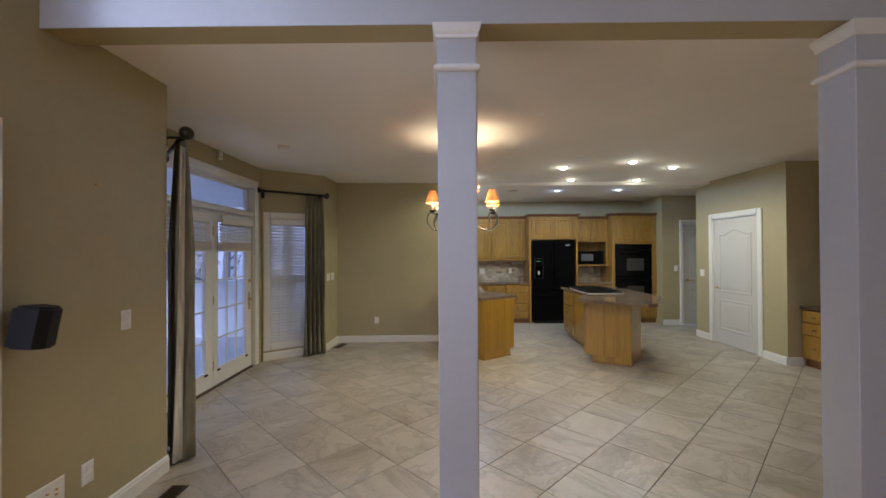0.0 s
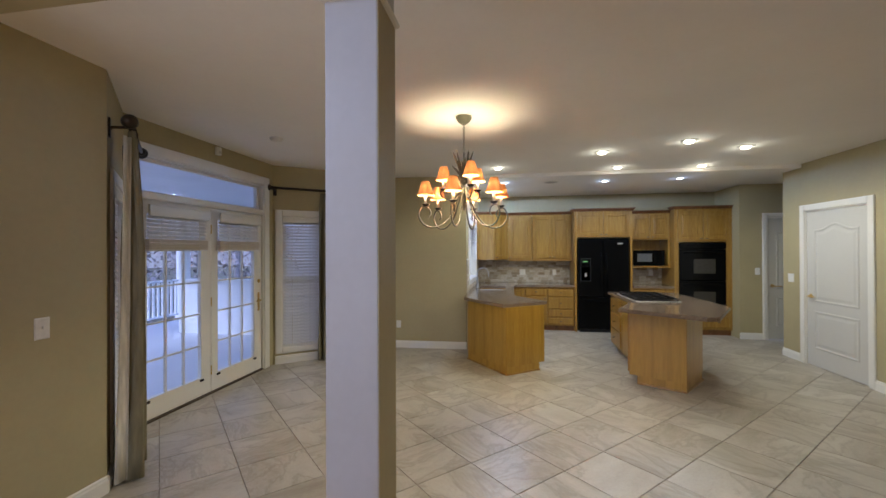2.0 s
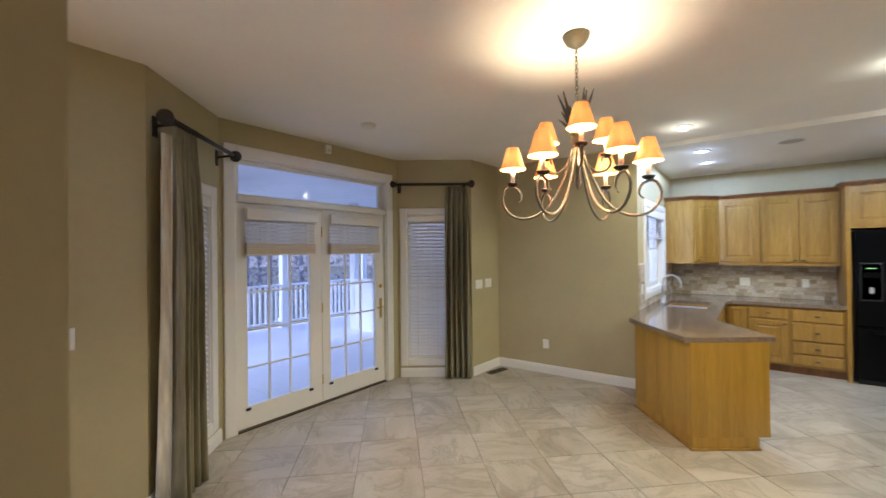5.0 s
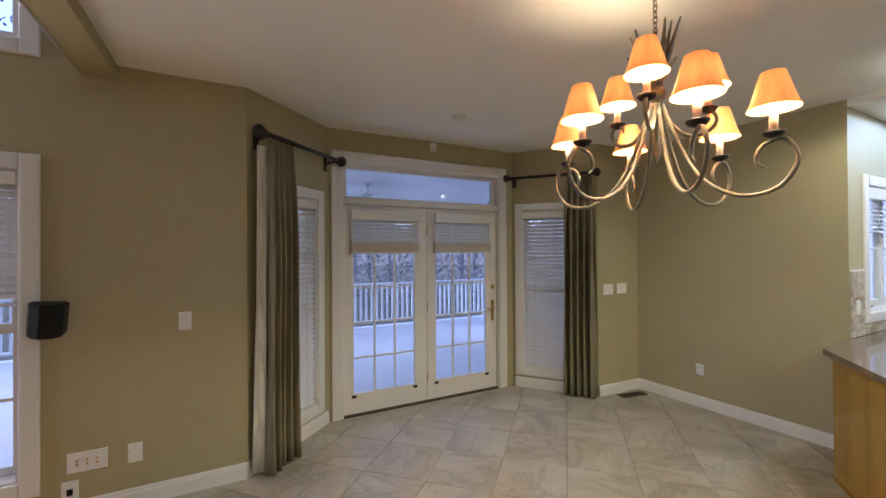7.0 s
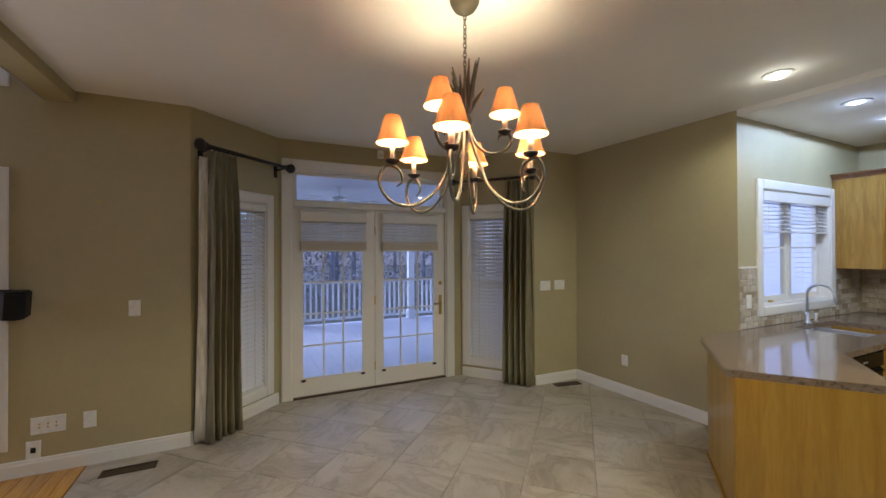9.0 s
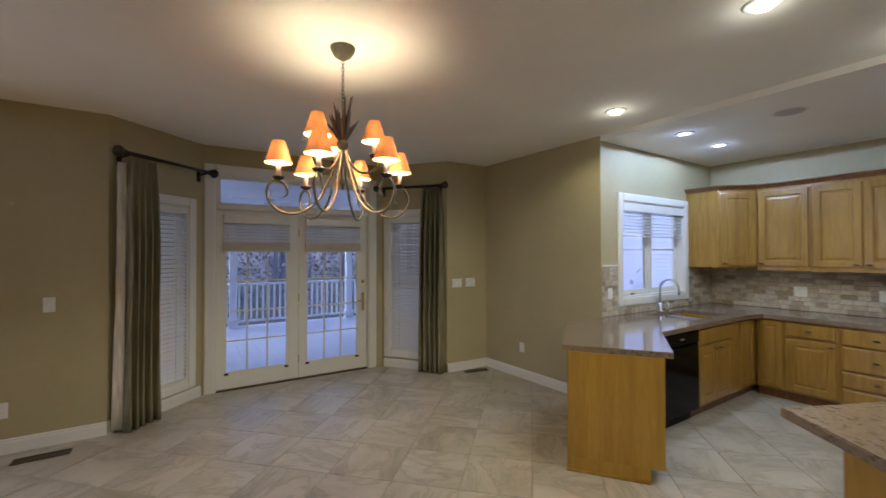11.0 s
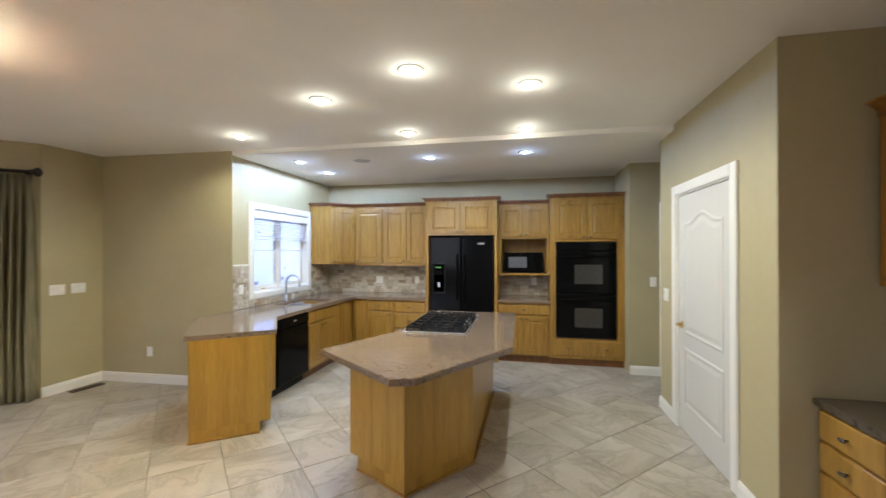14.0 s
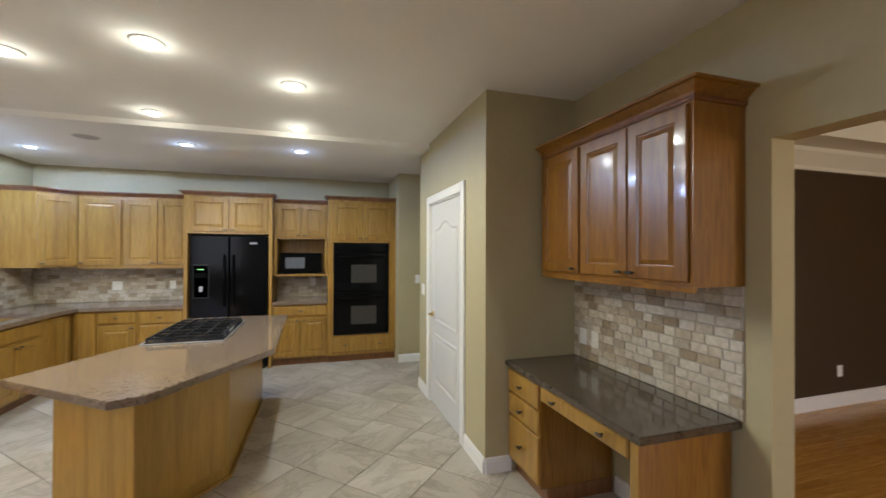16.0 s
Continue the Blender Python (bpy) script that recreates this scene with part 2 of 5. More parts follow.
def lathe(profile, seg=24, cx=0.0, cy=0.0, bm=None):
    """A turned shape from (radius, z) pairs."""
    bm = bm or bmesh.new()
    rings = []
    for r, z in profile:
        rings.append([bm.verts.new((cx + r * math.cos(2 * math.pi * k / seg), cy + r * math.sin(2 * math.pi * k / seg), z)) for k in range(seg)])
    for a, b in zip(rings, rings[1:]):
        for k in range(seg):
            bm.faces.new((a[k], a[(k + 1) % seg], b[(k + 1) % seg], b[k]))
    if profile[0][0] > 0.0005:
        bm.faces.new(rings[0][::-1])
    if profile[-1][0] > 0.0005:
        bm.faces.new(rings[-1])
    return bm


def tube(path, radius, seg=8, bm=None):
    """A round bar along a path; radius is a number or one for each point."""
    bm = bm or bmesh.new()
    pts = [Vector(p) for p in path]
    rad = radius if isinstance(radius, (list, tuple)) else [radius] * len(pts)
    rings, up = [], Vector((0, 0, 1))
    for i, p in enumerate(pts):
        d = (pts[min(i + 1, len(pts) - 1)] - pts[max(i - 1, 0)]).normalized()
        side = d.cross(up)
        if side.length < 0.05:
            side = d.cross(Vector((1, 0, 0)))
        side.normalize()
        if rings and side.dot(last) < 0:
            side = -side
        last = side.copy()
        top = side.cross(d)
        rings.append([bm.verts.new(p + rad[i] * (math.cos(2 * math.pi * k / seg) * side + math.sin(2 * math.pi * k / seg) * top)) for k in range(seg)])
    for a, b in zip(rings, rings[1:]):
        for k in range(seg):
            bm.faces.new((a[k], a[(k + 1) % seg], b[(k + 1) % seg], b[k]))
    bm.faces.new(rings[0][::-1])
    bm.faces.new(rings[-1])
    bmesh.ops.recalc_face_normals(bm, faces=bm.faces[:])
    return bm


def rings(x0, x1, z0, z1, steps, back=0.0):
    """A panel front that looks along -y: nested rectangles at (inset, y), closed to the back."""
    bm = bmesh.new()
    loops = []
    for inset, y in [(0.0, back)] + list(steps):
        loops.append([bm.verts.new(p) for p in ((x0 + inset, y, z0 + inset), (x1 - inset, y, z0 + inset), (x1 - inset, y, z1 - inset), (x0 + inset, y, z1 - inset))])
    for a, b in zip(loops, loops[1:]):
        for k in range(4):
            bm.faces.new((a[k], a[(k + 1) % 4], b[(k + 1) % 4], b[k]))
    bm.faces.new(loops[-1])
    bm.faces.new(loops[0][::-1])
    return bm


def mesh_of(name, bm, mat, smooth=False):
    me = bpy.data.meshes.new(name)
    bm.to_mesh(me)
    bm.free()
    me.materials.append(mat)
    if smooth:
        for p in me.polygons:
            p.use_smooth = True
    return me


def part(name, bm, mat, parent, label="", smooth=False):
    ob = new(name, mesh_of(name, bm, mat, smooth))
    ob.parent = parent
    if label:
        ob["label"] = label
    return ob


def solid(name, bm, mat, label="", category="", kind="", group="", smooth=False, m=None):
    ob = new(name, mesh_of(name, bm, mat, smooth))
    if m is not None:
        ob.matrix_world = m
    return tagged(ob, label, category, group, kind)


def thing(name, m, label="", category="", group="", kind=""):
    ob = new(name)
    ob.empty_display_size = 0.05
    ob.matrix_world = m
    return tagged(ob, label, category, group, kind)


def quad(x0, x1, y, z0, z1):
    bm = bmesh.new()
    bm.faces.new([bm.verts.new(p) for p in ((x0, y, z0), (x1, y, z0), (x1, y, z1), (x0, y, z1))])
    return bm


# ---- large structure ----
def wall(name, p, q, z0, z1, openings=(), th=TH, trim_end=0.0, mat=WALL, label="khaki painted plaster wall"):
    """A wall whose inner face runs from p to q, its thickness to the left of that way; openings are (u0, u1, z0, z1)."""
    p, q = Vector((*p, 0)), Vector((*q, 0))
    d = (q - p).normalized()
    length = (q - p).length - trim_end
    bm = bmesh.new()
    us = sorted({0.0, length, *[o[0] for o in openings], *[o[1] for o in openings]})
    for a, b in zip(us, us[1:]):
        mid = (a + b) / 2
        cuts = sorted([(o[2], o[3]) for o in openings if o[0] < mid < o[1]])
        z = z0
        for c0, c1 in cuts:
            if c0 > z + 1e-4:
                box(bm, a, b, 0, th, z, c0)
            z = c1
        if z < z1 - 1e-4:
            box(bm, a, b, 0, th, z, z1)
    bmesh.ops.remove_doubles(bm, verts=bm.verts[:], dist=1e-5)
    ob = solid(name, bm, mat, label, "wall", "structure")
    ob.matrix_world = Matrix.Translation(p) @ Matrix.Rotation(math.atan2(d.y, d.x), 4, "Z")
    return ob


def base(p, q, u0=0.0, u1=None, h=0.112):
    p, q = Vector((*p, 0)), Vector((*q, 0))
    d = (q - p).normalized()
    u1 = (q - p).length if u1 is None else u1
    bm = bmesh.new()
    prof = [(0, 0), (-0.016, 0), (-0.016, h - 0.03), (-0.011, h - 0.018), (-0.011, h - 0.008), (-0.004, h), (0, h)]
    a = [bm.verts.new((u0, y - 0.002, z)) for y, z in prof]
    b = [bm.verts.new((u1, y - 0.002, z)) for y, z in prof]
    bm.faces.new(a)
    bm.faces.new(b[::-1])
    for i in range(len(prof)):
        j = (i + 1) % len(prof)
        bm.faces.new((a[i], b[i], b[j], a[j]))
    bmesh.ops.recalc_face_normals(bm, faces=bm.faces[:])
    ob = solid("baseboard", bm, WHITE, "white painted baseboard along the wall", "baseboard", "structure")
    ob.matrix_world = Matrix.Translation(p) @ Matrix.Rotation(math.atan2(d.y, d.x), 4, "Z")
    return ob


P1, P2, P3, P4 = (LX, 2.88), (-2.54, 3.58), (-2.53, 5.72), (-1.79, 6.30)
P5, P6, P7, P8 = (NX, 6.925), (0.0, 7.0), (0.0, 9.32), (4.62, 9.32)
P9, P10, P11 = (4.62, 8.45), (7.2, 8.45), (7.2, 7.39)
P12, P13, P14 = (4.67, 7.39), (4.67, 5.45), (RX, 5.45)
YB = -4.5
DO = (0.135, 1.94, 0.0, 2.43)      # patio door opening
PO = (0.455, 1.45, 0.0, 2.075)     # pantry door opening
DIAG_R, DIAG_L = (0.12, 0.73, 0.23, 2.04), (0.23, 0.80, 0.22, 2.04)

wall("wall_left", (LX, YB), P1, 0, TOPZ, [(4.57, 6.22, 0.28, 2.06), (4.57, 6.22, 2.80, 4.2)])
wall("wall_bay_left", P1, P2, 0, CEIL, [DIAG_L])
wall("wall_bay_doors", P2, P3, 0, CEIL, [DO])
wall("wall_bay_right", P3, P4, 0, CEIL, [DIAG_R])
wall("wall_nook", P4, P5, 0, CEIL)
wall("wall_dining", P5, P6, 0, CEIL, trim_end=0.14)
solid("wall_corner", prism([(0.0, 7.0), (0.0, 7.1455), (-0.1455, 7.1455), (-0.1399, 6.99406)], 0, CEIL), WALL, "khaki painted plaster corner by the sink", "wall", "structure")
wall("wall_sink", (0.0, 7.146), P7, 0, CEIL, [(0.214, 1.484, 1.06, 2.10)])
wall("wall_kitchen", P7, P8, 0, CEIL)
wall("wall_hall_side", P8, P9, 0, CEIL, trim_end=TH)
wall("wall_hall", P9, P10, 0, CEIL, [(0.43, 1.25, 0.0, 2.11)])
wall("wall_hall_end", P10, P11, 0, CEIL)
wall("wall_pantry_back", P11, P12, 0, CEIL, trim_end=TH)
wall("wall_pantry", P12, P13, 0, CEIL, [PO], trim_end=TH)
wall("wall_recess", P13, P14, 0, CEIL)
wall("wall_desk", P14, (RX, YB), 0, CEIL, [(1.40, 2.95, 0.0, 2.08)])
wall("wall_living_right", (RX, 1.97), (RX, YB), CEIL, TOPZ)
wall("wall_living_front", (RX, YB), (LX, YB), 0, TOPZ, [(5.1, 6.95, 0.8, 4.4)])
solid("ceiling", B(-2.9, 7.4, 2.16, 7.0, CEIL, 2.95), CEILING, "off-white flat painted ceiling", "ceiling", "structure")
solid("ceiling_kitchen", B(0.0, 7.4, 7.0, 9.6, KCEIL, 2.95), CEILING, "off-white ceiling a step lower over the kitchen", "ceiling", "structure")
solid("beam", B(LX, RX, 1.992, 2.16, 2.655, 2.95), WALL, "khaki painted ceiling beam over the columns", "beam", "structure")
solid("wall_over_beam", B(LX, RX, 1.985, 2.16, 2.95, TOPZ), COLUMN, "pale greige wall above the beam", "wall", "structure")
solid("beam_face", B(LX, RX, 1.983, 1.991, 2.65, 2.95), COLUMN, "pale greige face of the beam", "beam", "structure")
solid("ceiling_living", B(LX - 0.2, RX + 0.2, YB - 0.2, 2.25, TOPZ, TOPZ + 0.15), CEILING, "high off-white living room ceiling", "ceiling", "structure")
solid("floor", prism([(-2.8, 2.24), (5.48, 2.24), (5.48, 5.6), (7.4, 5.6), (7.4, 9.6), (-2.8, 9.6)], -0.15, -0.006), GROUT, "grout bed of the tiled floor", "floor", "structure")
solid("floor_living", B(-2.1, 5.6, YB - 0.2, 2.235, -0.15, -0.014), OAK, "honey oak plank floor", "floor", "structure")

# ---- columns ----
def column(x, y):
    c = thing("column", pose(x, y, 0), "pale greige square column with white moulded capital bands", "column", "columns under the beam", "structure")
    part("shaft", B(-0.095, 0.095, -0.1, 0.1, 0.16, 2.654, 0.003), COLUMN, c)
    # +x face takes the walls' khaki, the other faces stay greige
    part("side_face", B(0.0952, 0.098, -0.099, 0.099, 0.162, 2.419), WALL, c, "khaki side face of the column")
    part("plinth", B(-0.11, 0.11, -0.115, 0.115, 0, 0.16, 0.004), WHITE, c)

    def band(name, prof):
        bm = bmesh.new()
        loops = []
        for out, z in prof:
            loops.append([bm.verts.new((sx * (0.095 + out), sy * (0.1 + out), z)) for sx, sy in ((-1, -1), (1, -1), (1, 1), (-1, 1))])
        for a, b in zip(loops, loops[1:]):
            for k in range(4):
                bm.faces.new((a[k], a[(k + 1) % 4], b[(k + 1) % 4], b[k]))
        bm.faces.new(loops[0][::-1])
        bm.faces.new(loops[-1])
        part(name, bm, WHITE, c, "white moulded band")
    band("capital", [(0.004, 2.58), (0.008, 2.585), (0.008, 2.598), (0.014, 2.61), (0.022, 2.632), (0.022, 2.649)])
    band("necking", [(0.004, 2.42), (0.014, 2.425), (0.018, 2.435), (0.014, 2.446), (0.008, 2.452), (0.004, 2.456)])


column(0.168, 2.085)
column(2.187, 2.085)

# ---- cabinets ----
KN = [(0.0, -0.003), (0.004, -0.014), (0.008, -0.02), (0.0125, -0.026), (0.012, -0.031), (0.0, -0.034)]


def knob(parent, x, z, y, bar=True):
    bm = bmesh.new()
    if bar:
        tube([(x - 0.022, y - 0.024, z), (x - 0.012, y - 0.027, z), (x + 0.012, y - 0.027, z), (x + 0.022, y - 0.024, z)], [0.006, 0.0085, 0.0085, 0.006], 8, bm)
        tube([(x, y, z), (x, y - 0.022, z)], 0.006, 8, bm)
    return part("knob", bm, PEWTER, parent, "dark pewter knob", True)


def cab_door(parent, x0, x1, z0, z1, y=0.0, mat=CAB, knob_at=None):
    w = min(x1 - x0, z1 - z0)
    f = min(0.062, w * 0.24)
    bm = rings(x0 + 0.002, x1 - 0.002, z0 + 0.002, z1 - 0.002, [(0.0, y - 0.016), (0.004, y - 0.02), (f, y - 0.02), (f + 0.006, y - 0.012), (f + 0.012, y - 0.011), (f + 0.034, y - 0.018), (f + 0.036, y - 0.0185)], y)
    d = part("door", bm, mat, parent)
    if knob_at:
        knob(d, knob_at[0], knob_at[1], y - 0.02)
    return d


def drawer(parent, x0, x1, z0, z1, y=0.0, mat=CAB, knobs=1):
    bm = rings(x0 + 0.002, x1 - 0.002, z0 + 0.002, z1 - 0.002, [(0.0, y - 0.012), (0.006, y - 0.018), (0.014, y - 0.02)], y)
    d = part("drawer_front", bm, mat, parent)
    for k in range(knobs):
        knob(d, x0 + (x1 - x0) * (k + 0.5) / knobs if knobs == 1 else x0 + (x1 - x0) * (0.22 + 0.56 * k / (knobs - 1)), (z0 + z1) / 2, y - 0.02)
    return d


def carcass(parent, w, d, z0, z1, toe=0.0, mat=CAB):
    part("body", B(0.001, w - 0.001, 0, d, z0 + toe, z1), mat, parent)
    if toe:
        part("toe_kick", B(0.001, w - 0.001, 0.06, d, z0, z0 + toe - 0.002), CABDARK, parent, "dark recessed toe kick")


def crown(name, pts, z, mat=CABDARK, h=0.055, out=0.05, parent=None):
    """A crown moulding along the fronts of wall cabinets: an open line of corners, swept outwards to its right."""
    bm = bmesh.new()
    prof = [(0.0, 0.0), (0.008, 0.0), (0.012, 0.012), (out * 0.75, h * 0.72), (out, h * 0.78), (out, h), (0.0, h)]
    n = len(pts)
    vs = [Vector((*p, 0)) for p in pts]
    loops = []
    for i, p in enumerate(vs):
        ds = []
        if i > 0:
            ds.append((vs[i] - vs[i - 1]).normalized())
        if i < n - 1:
            ds.append((vs[i + 1] - vs[i]).normalized())
        ns = [Vector((d.y, -d.x, 0)) for d in ds]
        nn = sum(ns, Vector()).normalized()
        nn = nn / max(0.3, nn.dot(ns[0]))
        loops.append([bm.verts.new(p + nn * o + Vector((0, 0, z + dz))) for o, dz in prof])
    for a, b in zip(loops, loops[1:]):
        for k in range(len(prof)):
            j = (k + 1) % len(prof)
            bm.faces.new((a[k], b[k], b[j], a[j]))
    bm.faces.new(loops[0])
    bm.faces.new(loops[-1][::-1])
    bmesh.ops.recalc_face_normals(bm, faces=bm.faces[:])
    return part(name, bm, mat, parent)


GB = "honey wood base cabinets"
GW = "honey wood wall cabinets"
FY, UY, BWY = 8.70, 8.985, 9.318
TOE = 0.1
CT = 0.885         # worktop height
BT = CT - 0.042    # cabinet top


def base_unit(x, w, label, fill):
    c = thing("base_cabinet", pose(x, FY, 0), label, "cabinet", GB)
    carcass(c, w, BWY - FY, 0, BT, TOE)
    fill(c, w)
    return c


def fill_door_drawer(c, w):
    drawer(c, 0.015, w - 0.015, BT - 0.165, BT - 0.02)
    cab_door(c, 0.015, w - 0.015, TOE + 0.02, BT - 0.185, knob_at=(w - 0.05, BT - 0.22))


def fill_drawers(c, w):
    zs = [TOE + 0.02, 0.26, 0.42, 0.655, BT - 0.02]
    for a, b in zip(zs, zs[1:]):
        drawer(c, 0.015, w - 0.015, a + 0.006, b - 0.006)


def fill_doors(c, w):
    drawer(c, 0.015, w - 0.015, BT - 0.165, BT - 0.02)
    cab_door(c, 0.015, w / 2 - 0.003, TOE + 0.02, BT - 0.185, knob_at=(w / 2 - 0.045, BT - 0.22))
    cab_door(c, w / 2 + 0.003, w - 0.015, TOE + 0.02, BT - 0.185, knob_at=(w / 2 + 0.045, BT - 0.22))


base_unit(0.72, 0.24, "honey wood corner cabinet with one narrow raised-panel door", lambda c, w: cab_door(c, 0.02, w - 0.01, TOE + 0.02, BT - 0.02, knob_at=None))
base_unit(0.962, 0.418, "honey wood base cabinet with a drawer over a door", fill_door_drawer)
base_unit(1.382, 0.505, "honey wood base cabinet with four drawers", fill_drawers)
base_unit(2.935, 0.725, "honey wood base cabinet with two doors beside the ovens", fill_doors)

# sink run along the window wall, facing into the kitchen
SX = 0.70
c = thing("sink_cabinet", pose(SX, 7.43, 0, 0, 0, 90), "honey wood sink cabinet with two raised-panel doors", "cabinet", GB)
part("body", B(0.001, 0.86, 0, 0.695, TOE, 0.62), CAB, c)
part("face_frame", B(0.001, 0.86, 0, 0.03, 0.622, BT), CAB, c)
part("toe_kick", B(0.001, 0.86, 0.06, 0.695, 0, TOE - 0.002), CABDARK, c, "dark recessed toe kick")
drawer(c, 0.015, 0.70, BT - 0.165, BT - 0.02, knobs=0)
cab_door(c, 0.015, 0.355, TOE + 0.02, BT - 0.185, knob_at=(0.315, BT - 0.22))
cab_door(c, 0.36, 0.70, TOE + 0.02, BT - 0.185, knob_at=(0.40, BT - 0.22))
c = thing("corner_cabinet", pose(SX, 8.295, 0, 0, 0, 90), "honey wood corner cabinet with a narrow door", "cabinet", GB)
part("body", B(0.0, BWY - 8.295, 0, 0.695, TOE, BT), CAB, c)
part("toe_kick", B(0.0, BWY - 8.295, 0.06, 0.695, 0, TOE - 0.002), CABDARK, c)
cab_door(c, 0.02, 0.36, TOE + 0.02, BT - 0.02)
d = thing("dishwasher", pose(SX, 6.80, 0, 0, 0, 90), "black built-in dishwasher under the worktop", "dishwasher")
part("tub", B(0.004, 0.62, 0.0, 0.6, 0.1, BT - 0.004), MATTBLACK, d)
part("door", rings(0.006, 0.616, 0.11, BT - 0.13, [(0, -0.02), (0.012, -0.032)]), BLACK, d)
part("control_panel", rings(0.006, 0.616, BT - 0.125, BT - 0.008, [(0, -0.025), (0.01, -0.035)]), BLACK, d)
part("handle", B(0.05, 0.57, -0.05, -0.034, BT - 0.155, BT - 0.135, 0.004), BLACK, d)
part("toe_panel", B(0.006, 0.616, 0.05, 0.08, 0.002, 0.1), MATTBLACK, d)
part("badge", B(0.28, 0.34, -0.0362, -0.0345, BT - 0.07, BT - 0.058), STEEL, d)

# peninsula
PEN = [(0.085, 6.42), (0.64, 5.735), (1.125, 6.105), (0.70, 6.73), (0.70, 6.795), (0.004, 6.99)]
pen = thing("peninsula", pose(0, 0, 0), "honey veneer peninsula cabinet ending the sink run", "cabinet")
part("body", prism(PEN, 0.10, BT), PANEL, pen)
part("plinth", prism([(0.09, 6.42), (0.64, 5.74), (1.055, 6.055), (0.66, 6.70), (0.66, 6.79), (0.01, 6.98)], 0, 0.099), PANEL, pen)
part("shoe_moulding", tube([(0.075, 6.43, 0.009), (0.64, 5.727, 0.009), (1.062, 6.05, 0.009)], 0.011, 6), CAB, pen)
part("edge_strip", tube([(0.638, 5.733, 0.02), (0.638, 5.733, BT)], 0.006, 6), PANEL, pen)
WT = [(0.03, 6.43), (0.60, 5.715), (1.165, 6.135), (0.745, 6.76), (0.745, 8.40), (0.80, 8.655), (1.888, 8.655), (1.888, 9.316), (0.004, 9.316), (0.004, 6.995)]
SINK = (0.14, 0.60, 7.56, 8.30)


def sheet_with_hole(outer, hole, z0, z1):
    """A slab with one hole: both outlines filled between, top and bottom."""
    bm = bmesh.new()
    for z in (z0, z1):
        es = []
        for loop in (outer, hole):
            vs = [bm.verts.new((x, y, z)) for x, y in loop]
            es += [bm.edges.new((vs[i], vs[(i + 1) % len(vs)])) for i in range(len(vs))]
        bmesh.ops.triangle_fill(bm, edges=es, use_beauty=True)
    bm.verts.ensure_lookup_table()
    n1, n2 = len(outer), len(hole)
    tot = n1 + n2
    for off, n in ((0, n1), (n1, n2)):
        for i in range(n):
            j = (i + 1) % n
            v = bm.verts
            bm.faces.new((v[off + i], v[off + j], v[tot + off + j], v[tot + off + i]))
    bmesh.ops.recalc_face_normals(bm, faces=bm.faces[:])
    return bm


hole = [(SINK[0], SINK[2]), (SINK[1], SINK[2]), (SINK[1], SINK[3]), (SINK[0], SINK[3])]
worktop = solid("worktop", sheet_with_hole(WT, hole, BT + 0.001, CT), GRANITE, "polished brown granite worktop on the base cabinets", "worktop")
solid("worktop", prism([(2.937, 8.655), (3.655, 8.655), (3.655, 9.316), (2.937, 9.316)], BT + 0.001, CT, 0.004), GRANITE, "short brown granite worktop beside the ovens", "worktop")

# island
ISL = [(2.07, 5.70), (2.57, 5.42), (2.945, 5.92), (2.97, 7.44), (2.27, 7.44), (2.27, 6.30)]
isl = thing("kitchen_island", pose(0, 0, 0), "honey veneer kitchen island cabinet with angled front", "kitchen island")
part("body", prism(ISL, 0.10, BT), PANEL, isl)
part("plinth", prism([(2.14, 5.665), (2.57, 5.425), (2.94, 5.925), (2.965, 7.44), (2.34, 7.44), (2.34, 6.30)], 0, 0.099), PANEL, isl)
part("shoe_moulding", tube([(2.14, 5.66, 0.009), (2.57, 5.412, 0.009), (2.952, 5.917, 0.009), (2.977, 7.44, 0.009)], 0.011, 6), CAB, isl)
part("edge_strip", tube([(2.57, 5.417, 0.02), (2.57, 5.417, BT)], 0.006, 6), PANEL, isl)
side = part("drawer_bank", B(0.0, 0.62, -0.004, 0.0, TOE, BT), CAB, isl)
side.matrix_local = pose(2.268, 7.42, 0, 0, 0, -90)
for a, b in ((0.12, 0.36), (0.36, 0.6), (0.6, BT - 0.02)):
    k = drawer(isl, 0.03, 0.59, a + 0.006, b - 0.006, -0.004)
    k.parent = side
ang = math.degrees(math.atan2(5.70 - 6.30, 2.07 - 2.27))
bay = part("door_bank", B(0.0, 0.63, -0.004, 0.0, TOE, BT), CAB, isl)
bay.matrix_local = pose(2.269, 6.299, 0, 0, 0, ang)
k = cab_door(isl, 0.05, 0.58, TOE + 0.02, BT - 0.02, -0.004)
k.parent = bay
ITOP = [(1.905, 5.56), (2.605, 5.02), (2.745, 5.065), (3.24, 5.90), (3.215, 7.505), (2.235, 7.505), (2.25, 6.29)]
solid("island_worktop", prism(ITOP, BT + 0.001, CT, 0.005), GRANITE, "polished brown granite island top with clipped corners", "worktop")

